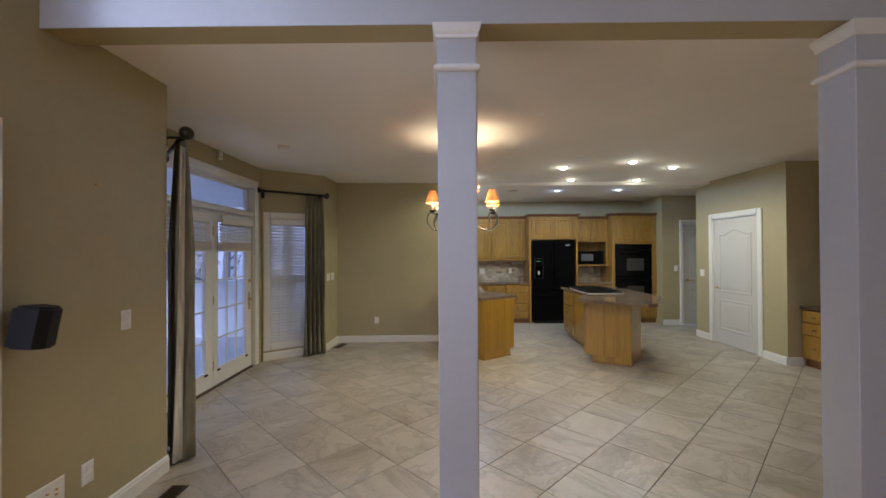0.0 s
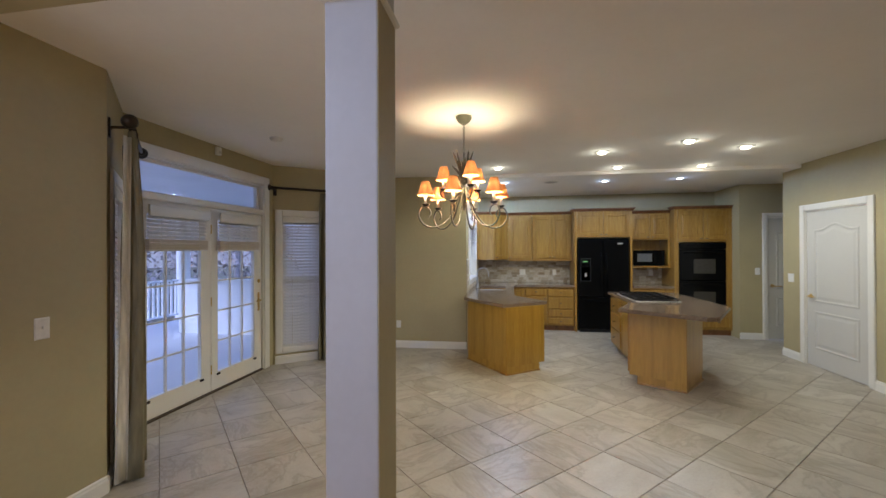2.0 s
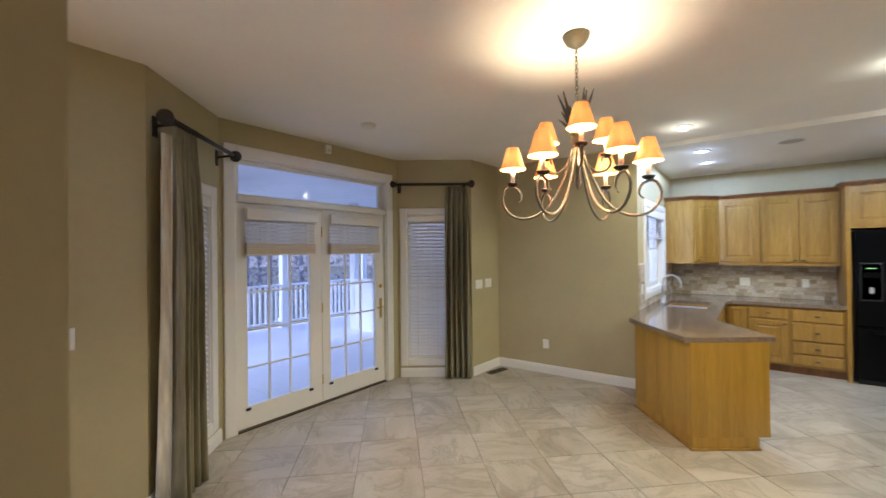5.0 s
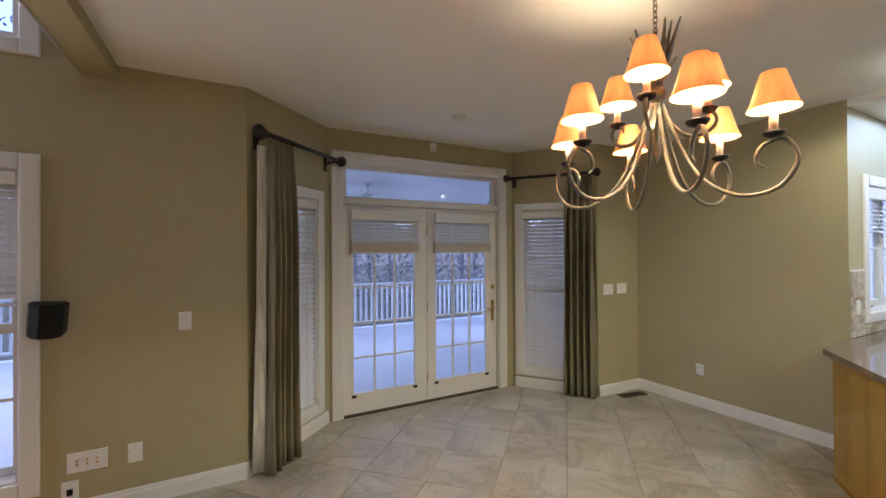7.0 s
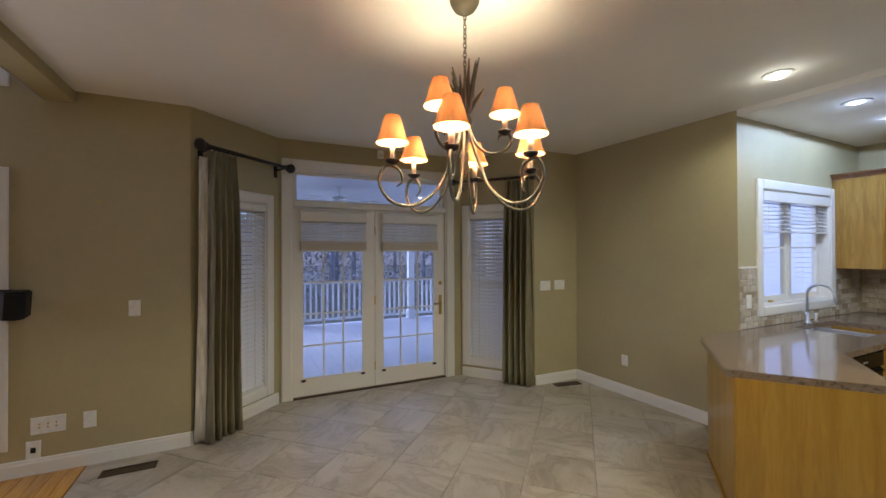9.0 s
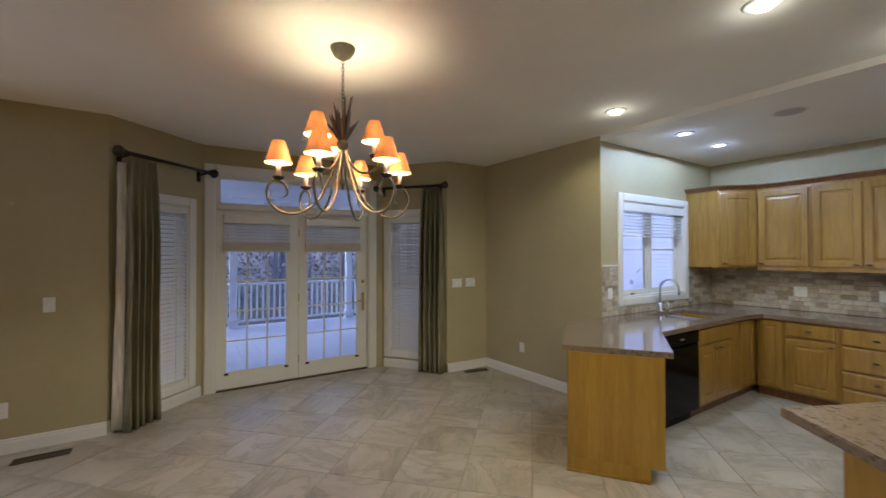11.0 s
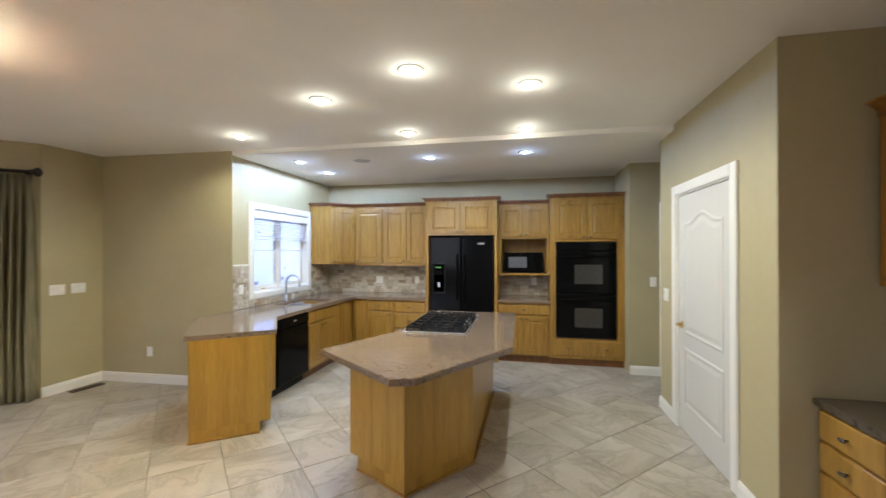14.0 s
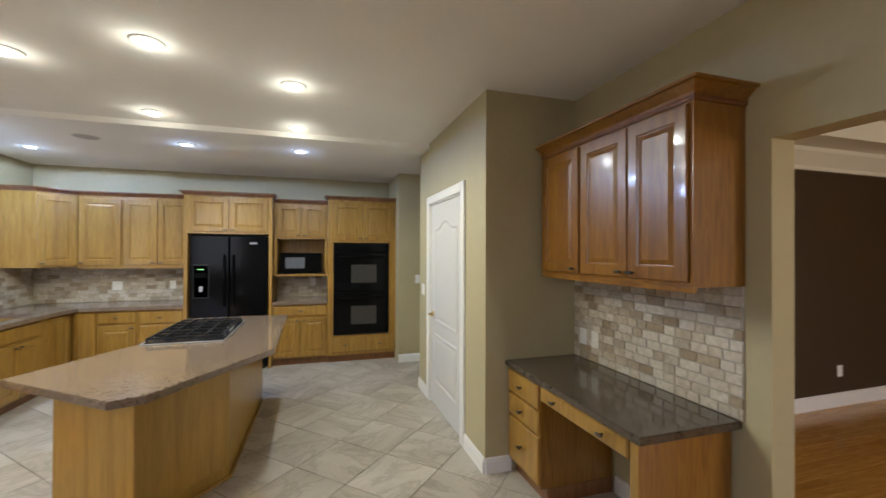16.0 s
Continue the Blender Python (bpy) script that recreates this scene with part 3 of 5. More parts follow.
# fridge
f = thing("refrigerator", pose(1.96, 8.64, 0), "black french-door refrigerator with bottom freezer drawer", "refrigerator")
part("case", B(0.0, 0.91, 0.06, 0.66, 0.02, 1.765), MATTBLACK, f)
for x0, x1 in ((0.003, 0.452), (0.458, 0.907)):
    dd = part("door", B(x0, x1, 0.0, 0.056, 0.665, 1.775, 0.012), BLACK, f)
    hx = x1 - 0.05 if x0 < 0.1 else x0 + 0.05
    part("handle", tube([(hx, 0.0, 0.86), (hx, -0.045, 0.88), (hx, -0.055, 1.2), (hx, -0.045, 1.5), (hx, 0.0, 1.52)], 0.012, 8), BLACK, dd, smooth=True)
    if x0 < 0.1:
        disp = part("dispenser", rings(0.035, 0.225, 0.96, 1.4, [(0, -0.004), (0.012, -0.008), (0.02, 0.0)], 0.001), MATTBLACK, dd)
        part("display", B(0.085, 0.165, -0.006, -0.0005, 1.33, 1.342), LEDGREEN, dd, "lit green display")
        part("panel", B(0.06, 0.2, -0.006, 0.0, 1.23, 1.29), BLACKGLASS, dd)
        part("nozzle", B(0.11, 0.15, -0.012, 0.0, 1.05, 1.12, 0.004), STEEL, dd)
dd = part("freezer_drawer", B(0.003, 0.907, 0.0, 0.056, 0.06, 0.655, 0.012), BLACK, f)
part("handle", tube([(0.12, 0.0, 0.60), (0.14, -0.045, 0.60), (0.455, -0.055, 0.60), (0.77, -0.045, 0.60), (0.79, 0.0, 0.60)], 0.012, 8), BLACK, dd, smooth=True)
part("badge", B(0.70, 0.79, -0.003, 0.0, 1.665, 1.69, 0.001), STEEL, f)
part("foot_grille", B(0.02, 0.89, 0.03, 0.06, 0.0, 0.055), MATTBLACK, f)

# tall panels and cabinet round the fridge
fc = thing("fridge_cabinet", pose(1.89, 8.655, 0), "honey wood cabinet with side panels round the refrigerator", "cabinet", GW)
part("side_panel", B(0, 0.04, 0, 0.66, 0, 2.29), CAB, fc)
part("side_panel", B(1.0, 1.04, 0, 0.66, 0, 2.29), CAB, fc)
part("body", B(0.041, 0.999, 0.0, 0.66, 1.80, 2.29), CAB, fc)
cab_door(fc, 0.05, 0.517, 1.825, 2.27, knob_at=(0.475, 1.85))
cab_door(fc, 0.523, 0.99, 1.825, 2.27, knob_at=(0.565, 1.85))
crown("crown_moulding", [(0, 0.32), (0, 0), (1.04, 0), (1.04, 0.2)], 2.29, parent=fc)

# wall cabinets left of the fridge
UZ0, UZ1 = 1.37, 2.27


def wall_unit(x, w, doors, label):
    c = thing("wall_cabinet", pose(x, UY, 0), label, "cabinet", GW)
    part("body", B(0.001, w - 0.001, 0, BWY - UY, UZ0, UZ1), CAB, c)
    part("light_rail", B(0.001, w - 0.001, -0.002, 0.02, UZ0 - 0.025, UZ0 - 0.001), CAB, c)
    if doors == 1:
        cab_door(c, 0.015, w - 0.015, UZ0 + 0.02, UZ1 - 0.03, knob_at=(0.05, UZ0 + 0.05))
    else:
        cab_door(c, 0.015, w / 2 - 0.003, UZ0 + 0.02, UZ1 - 0.03, knob_at=(w / 2 - 0.045, UZ0 + 0.05))
        cab_door(c, w / 2 + 0.003, w - 0.015, UZ0 + 0.02, UZ1 - 0.03, knob_at=(w / 2 + 0.045, UZ0 + 0.05))
    crown("crown_moulding", [(0.0, 0), (w, 0)], UZ1, parent=c)
    return c


wall_unit(0.64, 0.47, 1, "honey wood wall cabinet with one raised-panel door")
wall_unit(1.112, 0.775, 2, "honey wood wall cabinet with two raised-panel doors")
cc = thing("corner_wall_cabinet", pose(0, 0, 0), "honey wood diagonal corner wall cabinet beside the window", "cabinet", GW)
part("body", prism([(0.004, 8.70), (0.36, 8.70), (0.638, 8.985), (0.638, 9.316), (0.004, 9.316)], UZ0, UZ1), CAB, cc)
dg = math.degrees(math.atan2(0.285, 0.278))
k = cab_door(cc, 0.015, 0.385, UZ0 + 0.02, UZ1 - 0.03)
k.matrix_local = pose(0.36, 8.70, 0, 0, 0, dg)
knob(k, 0.05, UZ0 + 0.05, -0.02)
crown("crown_moulding", [(0.004, 8.70), (0.36, 8.70), (0.638, 8.985)], UZ1, parent=cc)

# microwave cabinet
MY = 8.87
mc = thing("microwave_cabinet", pose(2.935, MY, 0), "honey wood wall cabinet with an open microwave shelf", "cabinet", GW)
part("body", B(0.001, 0.72, 0, BWY - MY, 1.75, 2.25), CAB, mc)
part("side_panel", B(0.001, 0.04, 0, BWY - MY, 1.25, 1.749), CAB, mc)
part("side_panel", B(0.68, 0.72, 0, BWY - MY, 1.25, 1.749), CAB, mc)
part("shelf", B(0.001, 0.72, -0.03, BWY - MY, 1.225, 1.249), CAB, mc)
part("back_panel", B(0.04, 0.68, BWY - MY - 0.02, BWY - MY, 1.25, 1.749), CAB, mc)
cab_door(mc, 0.03, 0.357, 1.775, 2.23, knob_at=(0.315, 1.80))
cab_door(mc, 0.363, 0.69, 1.775, 2.23, knob_at=(0.405, 1.80))
crown("crown_moulding", [(0.0, 0), (0.72, 0)], 2.25, parent=mc)
mw = thing("microwave", pose(3.01, MY + 0.03, 1.25), "black countertop microwave oven on the open shelf", "microwave")
part("case", B(0, 0.56, 0.01, 0.38, 0.012, 0.30, 0.006), MATTBLACK, mw)
part("door", B(0.002, 0.42, -0.012, 0.01, 0.014, 0.298, 0.004), BLACKGLASS, mw)
part("window", B(0.07, 0.33, -0.0145, -0.0125, 0.08, 0.235), plain("grey_mesh_glass", (0.11, 0.115, 0.12), 0.25), mw)
part("control_panel", B(0.424, 0.558, -0.012, 0.01, 0.014, 0.298, 0.004), BLACK, mw)
part("foot", B(0.03, 0.53, 0.05, 0.35, 0.0, 0.012), MATTBLACK, mw)

# oven tower
oc = thing("oven_cabinet", pose(3.66, 8.68, 0), "tall honey wood oven cabinet with drawer below", "cabinet", GW)
part("side_panel", B(0.0, 0.03, 0, 0.636, 0.1, 2.3), CAB, oc)
part("side_panel", B(0.93, 0.958, 0, 0.636, 0.1, 2.3), CAB, oc)
part("body", B(0.031, 0.929, 0.0, 0.636, 1.70, 2.3), CAB, oc)
part("base", B(0.031, 0.929, 0.0, 0.636, 0.1, 0.38), CAB, oc)
part("stile", B(0.031, 0.07, 0.0, 0.03, 0.381, 1.699), CAB, oc)
part("stile", B(0.86, 0.929, 0.0, 0.03, 0.381, 1.699), CAB, oc)
part("toe_kick", B(0.0, 0.958, 0.05, 0.636, 0, 0.098), CABDARK, oc)
cab_door(oc, 0.05, 0.477, 1.735, 2.27, knob_at=(0.435, 1.76))
cab_door(oc, 0.483, 0.91, 1.735, 2.27, knob_at=(0.525, 1.76))
drawer(oc, 0.05, 0.91, 0.14, 0.355, knobs=2)
crown("crown_moulding", [(0, 0.2), (0, 0), (0.958, 0)], 2.3, parent=oc)
ov = thing("double_oven", pose(3.735, 8.68, 0.385), "black built-in double wall oven", "oven")
part("case", B(0.0, 0.78, 0.032, 0.58, 0.0, 1.3), MATTBLACK, ov)
part("control_panel", B(0, 0.78, -0.02, 0.03, 1.19, 1.3, 0.004), BLACKGLASS, ov)
GREYGLASS = plain("oven_window_glass", (0.05, 0.046, 0.038), 0.15, spec=0.3)
for z0 in (0.02, 0.61):
    dd = part("door", B(0.004, 0.776, -0.022, 0.03, z0, z0 + 0.565, 0.006), BLACKGLASS, ov)
    part("window", B(0.24, 0.6, -0.0245, -0.0225, z0 + 0.13, z0 + 0.39), GREYGLASS, dd)
    part("handle", tube([(0.08, -0.02, z0 + 0.5), (0.09, -0.06, z0 + 0.505), (0.69, -0.06, z0 + 0.505), (0.7, -0.02, z0 + 0.5)], 0.011, 8), BLACK, dd, smooth=True)
part("vent", B(0.004, 0.776, -0.012, 0.03, 0.0, 0.018), MATTBLACK, ov)

# cooktop
ck = thing("gas_cooktop", pose(2.295, 6.25, CT), "black gas cooktop with cast iron grates set in the island", "cooktop")
part("tray", B(0, 0.545, 0, 0.90, 0.001, 0.008, 0.003), TRAY, ck, "dark steel tray")
part("rim", tube([(0, 0, 0.006), (0.545, 0, 0.006), (0.545, 0.9, 0.006), (0, 0.9, 0.006), (0, 0, 0.006)], 0.005, 6), STEEL, ck)
for bx, by, br in ((0.14, 0.17, 0.045), (0.40, 0.17, 0.05), (0.14, 0.73, 0.05), (0.40, 0.73, 0.045), (0.3, 0.45, 0.055)):
    part("burner", lathe([(br, 0.008), (br, 0.018), (br * 0.75, 0.02), (br * 0.75, 0.028), (0.0, 0.03)], 16, bx, by), MATTBLACK, ck)
for y0, y1 in ((0.03, 0.30), (0.31, 0.59), (0.60, 0.87)):
    bm = bmesh.new()
    for x in (0.03, 0.27, 0.515):
        box(bm, x - 0.006, x + 0.006, y0, y1, 0.03, 0.045)
    for y in (y0 + 0.006, (y0 + y1) / 2, y1 - 0.006):
        box(bm, 0.03, 0.515, y - 0.006, y + 0.006, 0.032, 0.047)
    for x in (0.14, 0.40):
        box(bm, x - 0.006, x + 0.006, y0 + 0.02, y1 - 0.02, 0.034, 0.05)
    for x in (0.03, 0.515):
        for y in (y0 + 0.006, y1 - 0.006):
            box(bm, x - 0.008, x + 0.008, y - 0.008, y + 0.008, 0.008, 0.034)
    part("grate", bm, MATTBLACK, ck)
for k in range(5):
    part("knob", lathe([(0.018, 0.008), (0.02, 0.012), (0.016, 0.035), (0.0, 0.036)], 14, 0.5, 0.31 + 0.07 * k), STEEL, ck, "steel knob")

# desk and its wall cabinet
DZ = 0.80
dk = thing("desk_cabinet", pose(4.86, 5.445, 0, 0, 0, -90), "honey wood desk with drawers and knee space", "desk")
part("pedestal", B(0.0, 0.43, 0, 0.53, 0.1, DZ - 0.04), CHERRY, dk)
part("toe_kick", B(0.0, 0.43, 0.05, 0.53, 0, 0.098), CABDARK, dk)
for a, b in ((0.12, 0.42), (0.43, 0.58), (0.59, 0.745)):
    drawer(dk, 0.012, 0.42, a, b, mat=CAB)
part("apron", B(0.431, 1.195, 0.0, 0.5, 0.70, DZ - 0.04), CHERRY, dk)
drawer(dk, 0.445, 1.18, 0.66, 0.752, mat=CAB, knobs=2)
part("end_panel", B(1.2, 1.235, -0.01, 0.53, 0, DZ - 0.04), CHERRY, dk)
part("front_stile", B(1.186, 1.199, -0.008, 0.03, 0, DZ - 0.04), CAB, dk)
part("end_stile", B(1.2, 1.237, -0.013, -0.0105, 0, DZ - 0.04), CAB, dk)
part("desk_top", prism([(-0.002, -0.035), (1.27, -0.035), (1.27, 0.55), (-0.002, 0.55)], DZ - 0.039, DZ, 0.005), DARKGRANITE, dk, "polished dark brown granite top")
dw = thing("desk_wall_cabinet", pose(5.10, 5.40, 0, 0, 0, -90), "cherry-toned wall cabinet with three raised-panel doors over the desk", "cabinet")
part("body", B(0, 1.24, 0.0, RX - 5.104, 1.425, 2.275), CHERRY, dw)
part("light_rail", B(0, 1.24, -0.004, 0.02, 1.40, 1.424), CHERRY, dw)
cab_door(dw, 0.02, 0.445, 1.445, 2.24, mat=CHERRY, knob_at=(0.40, 1.475))
cab_door(dw, 0.465, 0.86, 1.445, 2.24, mat=CHERRY, knob_at=(0.82, 1.475))
cab_door(dw, 0.865, 1.222, 1.445, 2.24, mat=CHERRY, knob_at=(0.905, 1.475))
# dark groove under the crown, drawn as a strip of dark wood
crown("crown_bead", [(0.0, 0.0), (1.24, 0.0), (1.24, RX - 5.104)], 2.252, CABDARK, 0.022, 0.014, dw)["label"] = "dark strip in place of the groove under the crown"
crown("crown_moulding", [(0.0, 0.0), (1.24, 0.0), (1.24, RX - 5.104)], 2.275, CHERRY, 0.062, 0.065, dw)

# ---- lamps ----
CANS = [(0.52, 6.49), (1.79, 5.775), (2.615, 5.42), (3.36, 5.80), (2.20, 6.74), (3.335, 6.815)]
COOLS = [(0.585, 7.475), (0.575, 8.22), (2.21, 7.60), (3.33, 7.555)]


def can_light(x, y, z, cool):
    c = thing("recessed_light", pose(x, y, z), "round white recessed ceiling light, lit", "ceiling light", "recessed ceiling lights")
    part("trim_ring", lathe([(0.05, -0.001), (0.054, -0.009), (0.082, -0.007), (0.088, -0.001)], 28), PLATE, c, smooth=True)
    part("bulb", lathe([(0.0, -0.014), (0.03, -0.012), (0.045, -0.007), (0.049, -0.002)] if cool else [(0.0, -0.036), (0.02, -0.016), (0.037, -0.025), (0.046, -0.012), (0.048, -0.003)], 24), COOLBULB if cool else BULB, c, "glowing bulb", True)
    lamp("can_lamp", "SPOT", (35 if x < 1 else 21) if cool else 27, COOL if cool else CAN, pose(x, y, z - (0.035 if cool else 0.085)), radius=0.028 if cool else 0.04, cone=179 if cool else 170, blend=0.03 if cool else 0.4)
    lamp("bulb_side_glow", "POINT", 0.8 if cool else 1.0, COOL if cool else CAN, pose(x, y, z - 0.08), radius=0.04)


for x, y in CANS:
    can_light(x, y, CEIL, False)
for x, y in COOLS:
    can_light(x, y, KCEIL, True)

# ---- chandelier ----
HX, HY = 0.296, 4.205
ch = thing("chandelier", pose(HX, HY, 0), "aged silver wheat-sheaf chandelier with nine small cream shades, lit", "chandelier")
part("canopy", lathe([(0.0, 2.665), (0.018, 2.668), (0.05, 2.69), (0.068, 2.72), (0.072, 2.738)], 24), VERDE, ch, smooth=True)
bm = bmesh.new()
for k in range(12):
    z = 2.665 - 0.022 * k
    pts = [(0.008 * math.cos(a) * (k % 2), 0.008 * math.cos(a) * (1 - k % 2), z - 0.011 + 0.016 * math.sin(a)) for a in [i * math.pi / 4 for i in range(9)]]
    tube(pts, 0.0022, 5, bm)
part("chain", bm, VERDE, ch)
part("stem", lathe([(0.0, 2.415), (0.006, 2.41), (0.008, 2.2), (0.03, 2.19), (0.034, 2.17), (0.03, 2.15), (0.014, 2.14), (0.012, 1.98), (0.02, 1.95), (0.0, 1.9)], 14), VERDE, ch, smooth=True)
for k in range(18):
    a, lean = k * 2.4, 0.02 + 0.075 * ((k * 7) % 10) / 10
    ca, sa = math.cos(a), math.sin(a)
    top = 2.45 - 0.2 * lean if k % 4 == 0 else 2.39 - 0.9 * lean
    stalk = tube([(0.02 * ca, 0.02 * sa, 2.15), (0.018 * ca, 0.018 * sa, 2.2), ((0.02 + lean * 0.4) * ca, (0.02 + lean * 0.4) * sa, (2.2 + top) / 2), ((0.02 + lean) * ca, (0.02 + lean) * sa, top)], [0.006, 0.008, 0.0115, 0.003], 5)
    part("wheat_stalk", stalk, VERDE, ch)


def curve_pts(ctrl, n=26):
    """A smooth line through control points."""
    out = []
    c = [ctrl[0]] + list(ctrl) + [ctrl[-1]]
    segs = len(ctrl) - 1
    for i in range(n + 1):
        u = i / n * segs
        k = min(int(u), segs - 1)
        t = u - k
        p0, p1, p2, p3 = c[k], c[k + 1], c[k + 2], c[k + 3]
        out.append(tuple(0.5 * (2 * b + (d - a) * t + (2 * a - 5 * b + 4 * d - e) * t * t + (3 * b - a - 3 * d + e) * t ** 3) for a, b, d, e in zip(p0, p1, p2, p3)))
    return out


def arm(angle, ctrl, r, z):
    ca, sa = math.cos(radians(angle)), math.sin(radians(angle))
    pts = [(q * ca, q * sa, h) for q, h in curve_pts(ctrl)]
    a = part("arm", tube(pts, [0.0075] * (len(pts) - 4) + [0.006, 0.005, 0.004, 0.003], 7), VERDE, ch, smooth=True)
    cx, cy = r * ca, r * sa
    part("drip_cup", lathe([(0.006, z - 0.016), (0.025, z - 0.008), (0.034, z + 0.004), (0.033, z + 0.006), (0.0, z)], 16, cx, cy), IRON, a, "dark drip cup", True)
    part("candle_sleeve", lathe([(0.012, z), (0.012, z + 0.075), (0.0, z + 0.076)], 12, cx, cy), LINING, a, "cream candle sleeve", True)
    sh = part("shade", lathe([(0.072, z + 0.08), (0.06, z + 0.112), (0.048, z + 0.155), (0.034, z + 0.2)], 24, cx, cy), SHADE, a, "cream fabric shade", True)
    bm2 = bmesh.new()
    bm2.from_mesh(sh.data)
    bmesh.ops.delete(bm2, geom=[f for f in bm2.faces if len(f.verts) > 4], context="FACES")
    bm2.to_mesh(sh.data)
    bm2.free()
    lamp("candle_bulb", "POINT", 8.5, WARM, pose(HX + cx, HY + cy, z + 0.125), radius=0.028)


LOW = [(0.02, 2.13), (0.055, 2.02), (0.13, 1.85), (0.24, 1.765), (0.35, 1.775), (0.405, 1.86), (0.375, 1.935), (0.315, 1.92), (0.30, 1.87), (0.325, 1.845)]
UP = [(0.02, 2.13), (0.05, 2.06), (0.11, 2.01), (0.18, 2.02), (0.215, 2.065), (0.195, 2.10), (0.16, 2.09), (0.155, 2.065)]
for k in range(6):
    arm(22 + 60 * k, LOW, 0.345, 1.955)
for k in range(3):
    arm(55 + 120 * k, UP, 0.185, 2.105)


# ---- windows, doors, blinds ----
def casing(parent, u0, u1, z0, z1, w=0.09, sill=True, y=0.0):
    """Flat moulded casing round an opening on a wall that looks along -y."""
    def bar(a0, a1, b0, b1):
        part("casing", rings(a0, a1, b0, b1, [(0, y - 0.014), (0.006, y - 0.02), (0.02, y - 0.022)], y - 0.001), WHITE, parent)
    bar(u0 - w, u0, z0 - (w if sill else 0), z1 + w)
    bar(u1, u1 + w, z0 - (w if sill else 0), z1 + w)
    bar(u0 + 0.001, u1 - 0.001, z1, z1 + w)
    if sill:
        bar(u0 + 0.001, u1 - 0.001, z0 - w, z0)


def jamb(parent, u0, u1, z0, z1, th=TH, floor_gap=False):
    part("jamb", B(u0, u0 + 0.012, -0.001, th, z0, z1), WHITE, parent)
    part("jamb", B(u1 - 0.012, u1, -0.001, th, z0, z1), WHITE, parent)
    part("head", B(u0 + 0.013, u1 - 0.013, -0.001, th, z1 - 0.012, z1), WHITE, parent)
    if not floor_gap:
        part("sill", B(u0 + 0.013, u1 - 0.013, -0.001, th, z0, z0 + 0.015), WHITE, parent)


def blind(parent_m, u0, u1, ztop, zbot, tilt, label, y=0.03, pitch=0.044, bottom=True, valence=0.07):
    b = thing("window_blind", parent_m, label, "blind", "white slatted window blinds")
    part("valence", rings(u0 - 0.008, u1 + 0.008, ztop - valence, ztop, [(0, y - 0.04), (0.006, y - 0.046)], y - 0.022), WHITE, b)
    me = None
    z = ztop - valence - 0.012
    while z > zbot + 0.02:
        if me is None:
            bm = B(-(u1 - u0) / 2, (u1 - u0) / 2, -0.024, 0.024, -0.0015, 0.0015)
            me = mesh_of("slat", bm, SLAT)
        s = new("slat", me)
        s.parent = b
        s.matrix_local = pose((u0 + u1) / 2, y, z, tilt)
        z -= pitch
    part("bottom_rail", B(u0, u1, y - 0.022, y + 0.022, zbot, zbot + 0.016), SLAT, b)
    for u in (u0 + 0.12, u1 - 0.12):
        part("ladder_tape", B(u - 0.0015, u + 0.0015, y - 0.027, y - 0.0255, zbot, ztop - valence), TAPE, b)
    return b


def frame_of(p, q):
    d = Vector((q[0] - p[0], q[1] - p[1], 0)).normalized()
    return Matrix.Translation((p[0], p[1], 0)) @ Matrix.Rotation(math.atan2(d.y, d.x), 4, "Z")


def sash(parent, u0, u1, z0, z1, cols, rows, y, bar=0.045):
    part("sash_stile", B(u0, u0 + bar, y, y + 0.035, z0, z1), WHITE, parent)
    part("sash_stile", B(u1 - bar, u1, y, y + 0.035, z0, z1), WHITE, parent)
    part("sash_rail", B(u0 + bar, u1 - bar, y, y + 0.035, z0, z0 + bar), WHITE, parent)
    part("sash_rail", B(u0 + bar, u1 - bar, y, y + 0.035, z1 - bar, z1), WHITE, parent)
    a0, a1, b0, b1 = u0 + bar, u1 - bar, z0 + bar, z1 - bar
    for i in range(1, cols):
        u = a0 + (a1 - a0) * i / cols
        part("muntin", B(u - 0.009, u + 0.009, y + 0.004, y + 0.03, b0, b1), WHITE, parent)
    for j in range(1, rows):
        z = b0 + (b1 - b0) * j / rows
        part("muntin", B(a0, a1, y + 0.006, y + 0.028, z - 0.009, z + 0.009), WHITE, parent)
    g = part("pane", quad(a0, a1, y + 0.017, b0, b1), GLASS, parent)
    g.visible_shadow = False


for nm, p, q, o in (("window_1", P1, P2, DIAG_L), ("window_2", P3, P4, DIAG_R)):
    m = frame_of(p, q)
    w = thing(nm, m, "tall narrow white framed window beside the patio doors", "window", "", "structure")
    casing(w, *o)
    jamb(w, *o)
    zm = (o[2] + o[3]) / 2
    sash(w, o[0] + 0.013, o[1] - 0.013, zm, o[3] - 0.013, 2, 2, 0.085)
    sash(w, o[0] + 0.013, o[1] - 0.013, o[2] + 0.016, zm + 0.03, 2, 2, 0.1)
    blind(m, o[0] + 0.016, o[1] - 0.016, o[3] - 0.015, o[2] + 0.02, 47, "white slatted blind, lowered and nearly shut, in the narrow window")

# sink window
m = frame_of(P6, P7)
KO = (0.36, 1.63, 1.06, 2.10)
w = thing("window_3", m, "white double casement window over the kitchen sink", "window", "", "structure")
casing(w, *KO, w=0.085)
jamb(w, *KO)
sash(w, 0.374, 0.985, 1.077, 2.086, 1, 2, 0.08, 0.055)
sash(w, 1.005, 1.616, 1.077, 2.086, 1, 2, 0.08, 0.055)
part("mullion", B(0.985, 1.005, 0.07, 0.13, 1.077, 2.086), WHITE, w)
part("crank", B(0.62, 0.68, 0.05, 0.075, 1.078, 1.095, 0.003), BRASS, w)
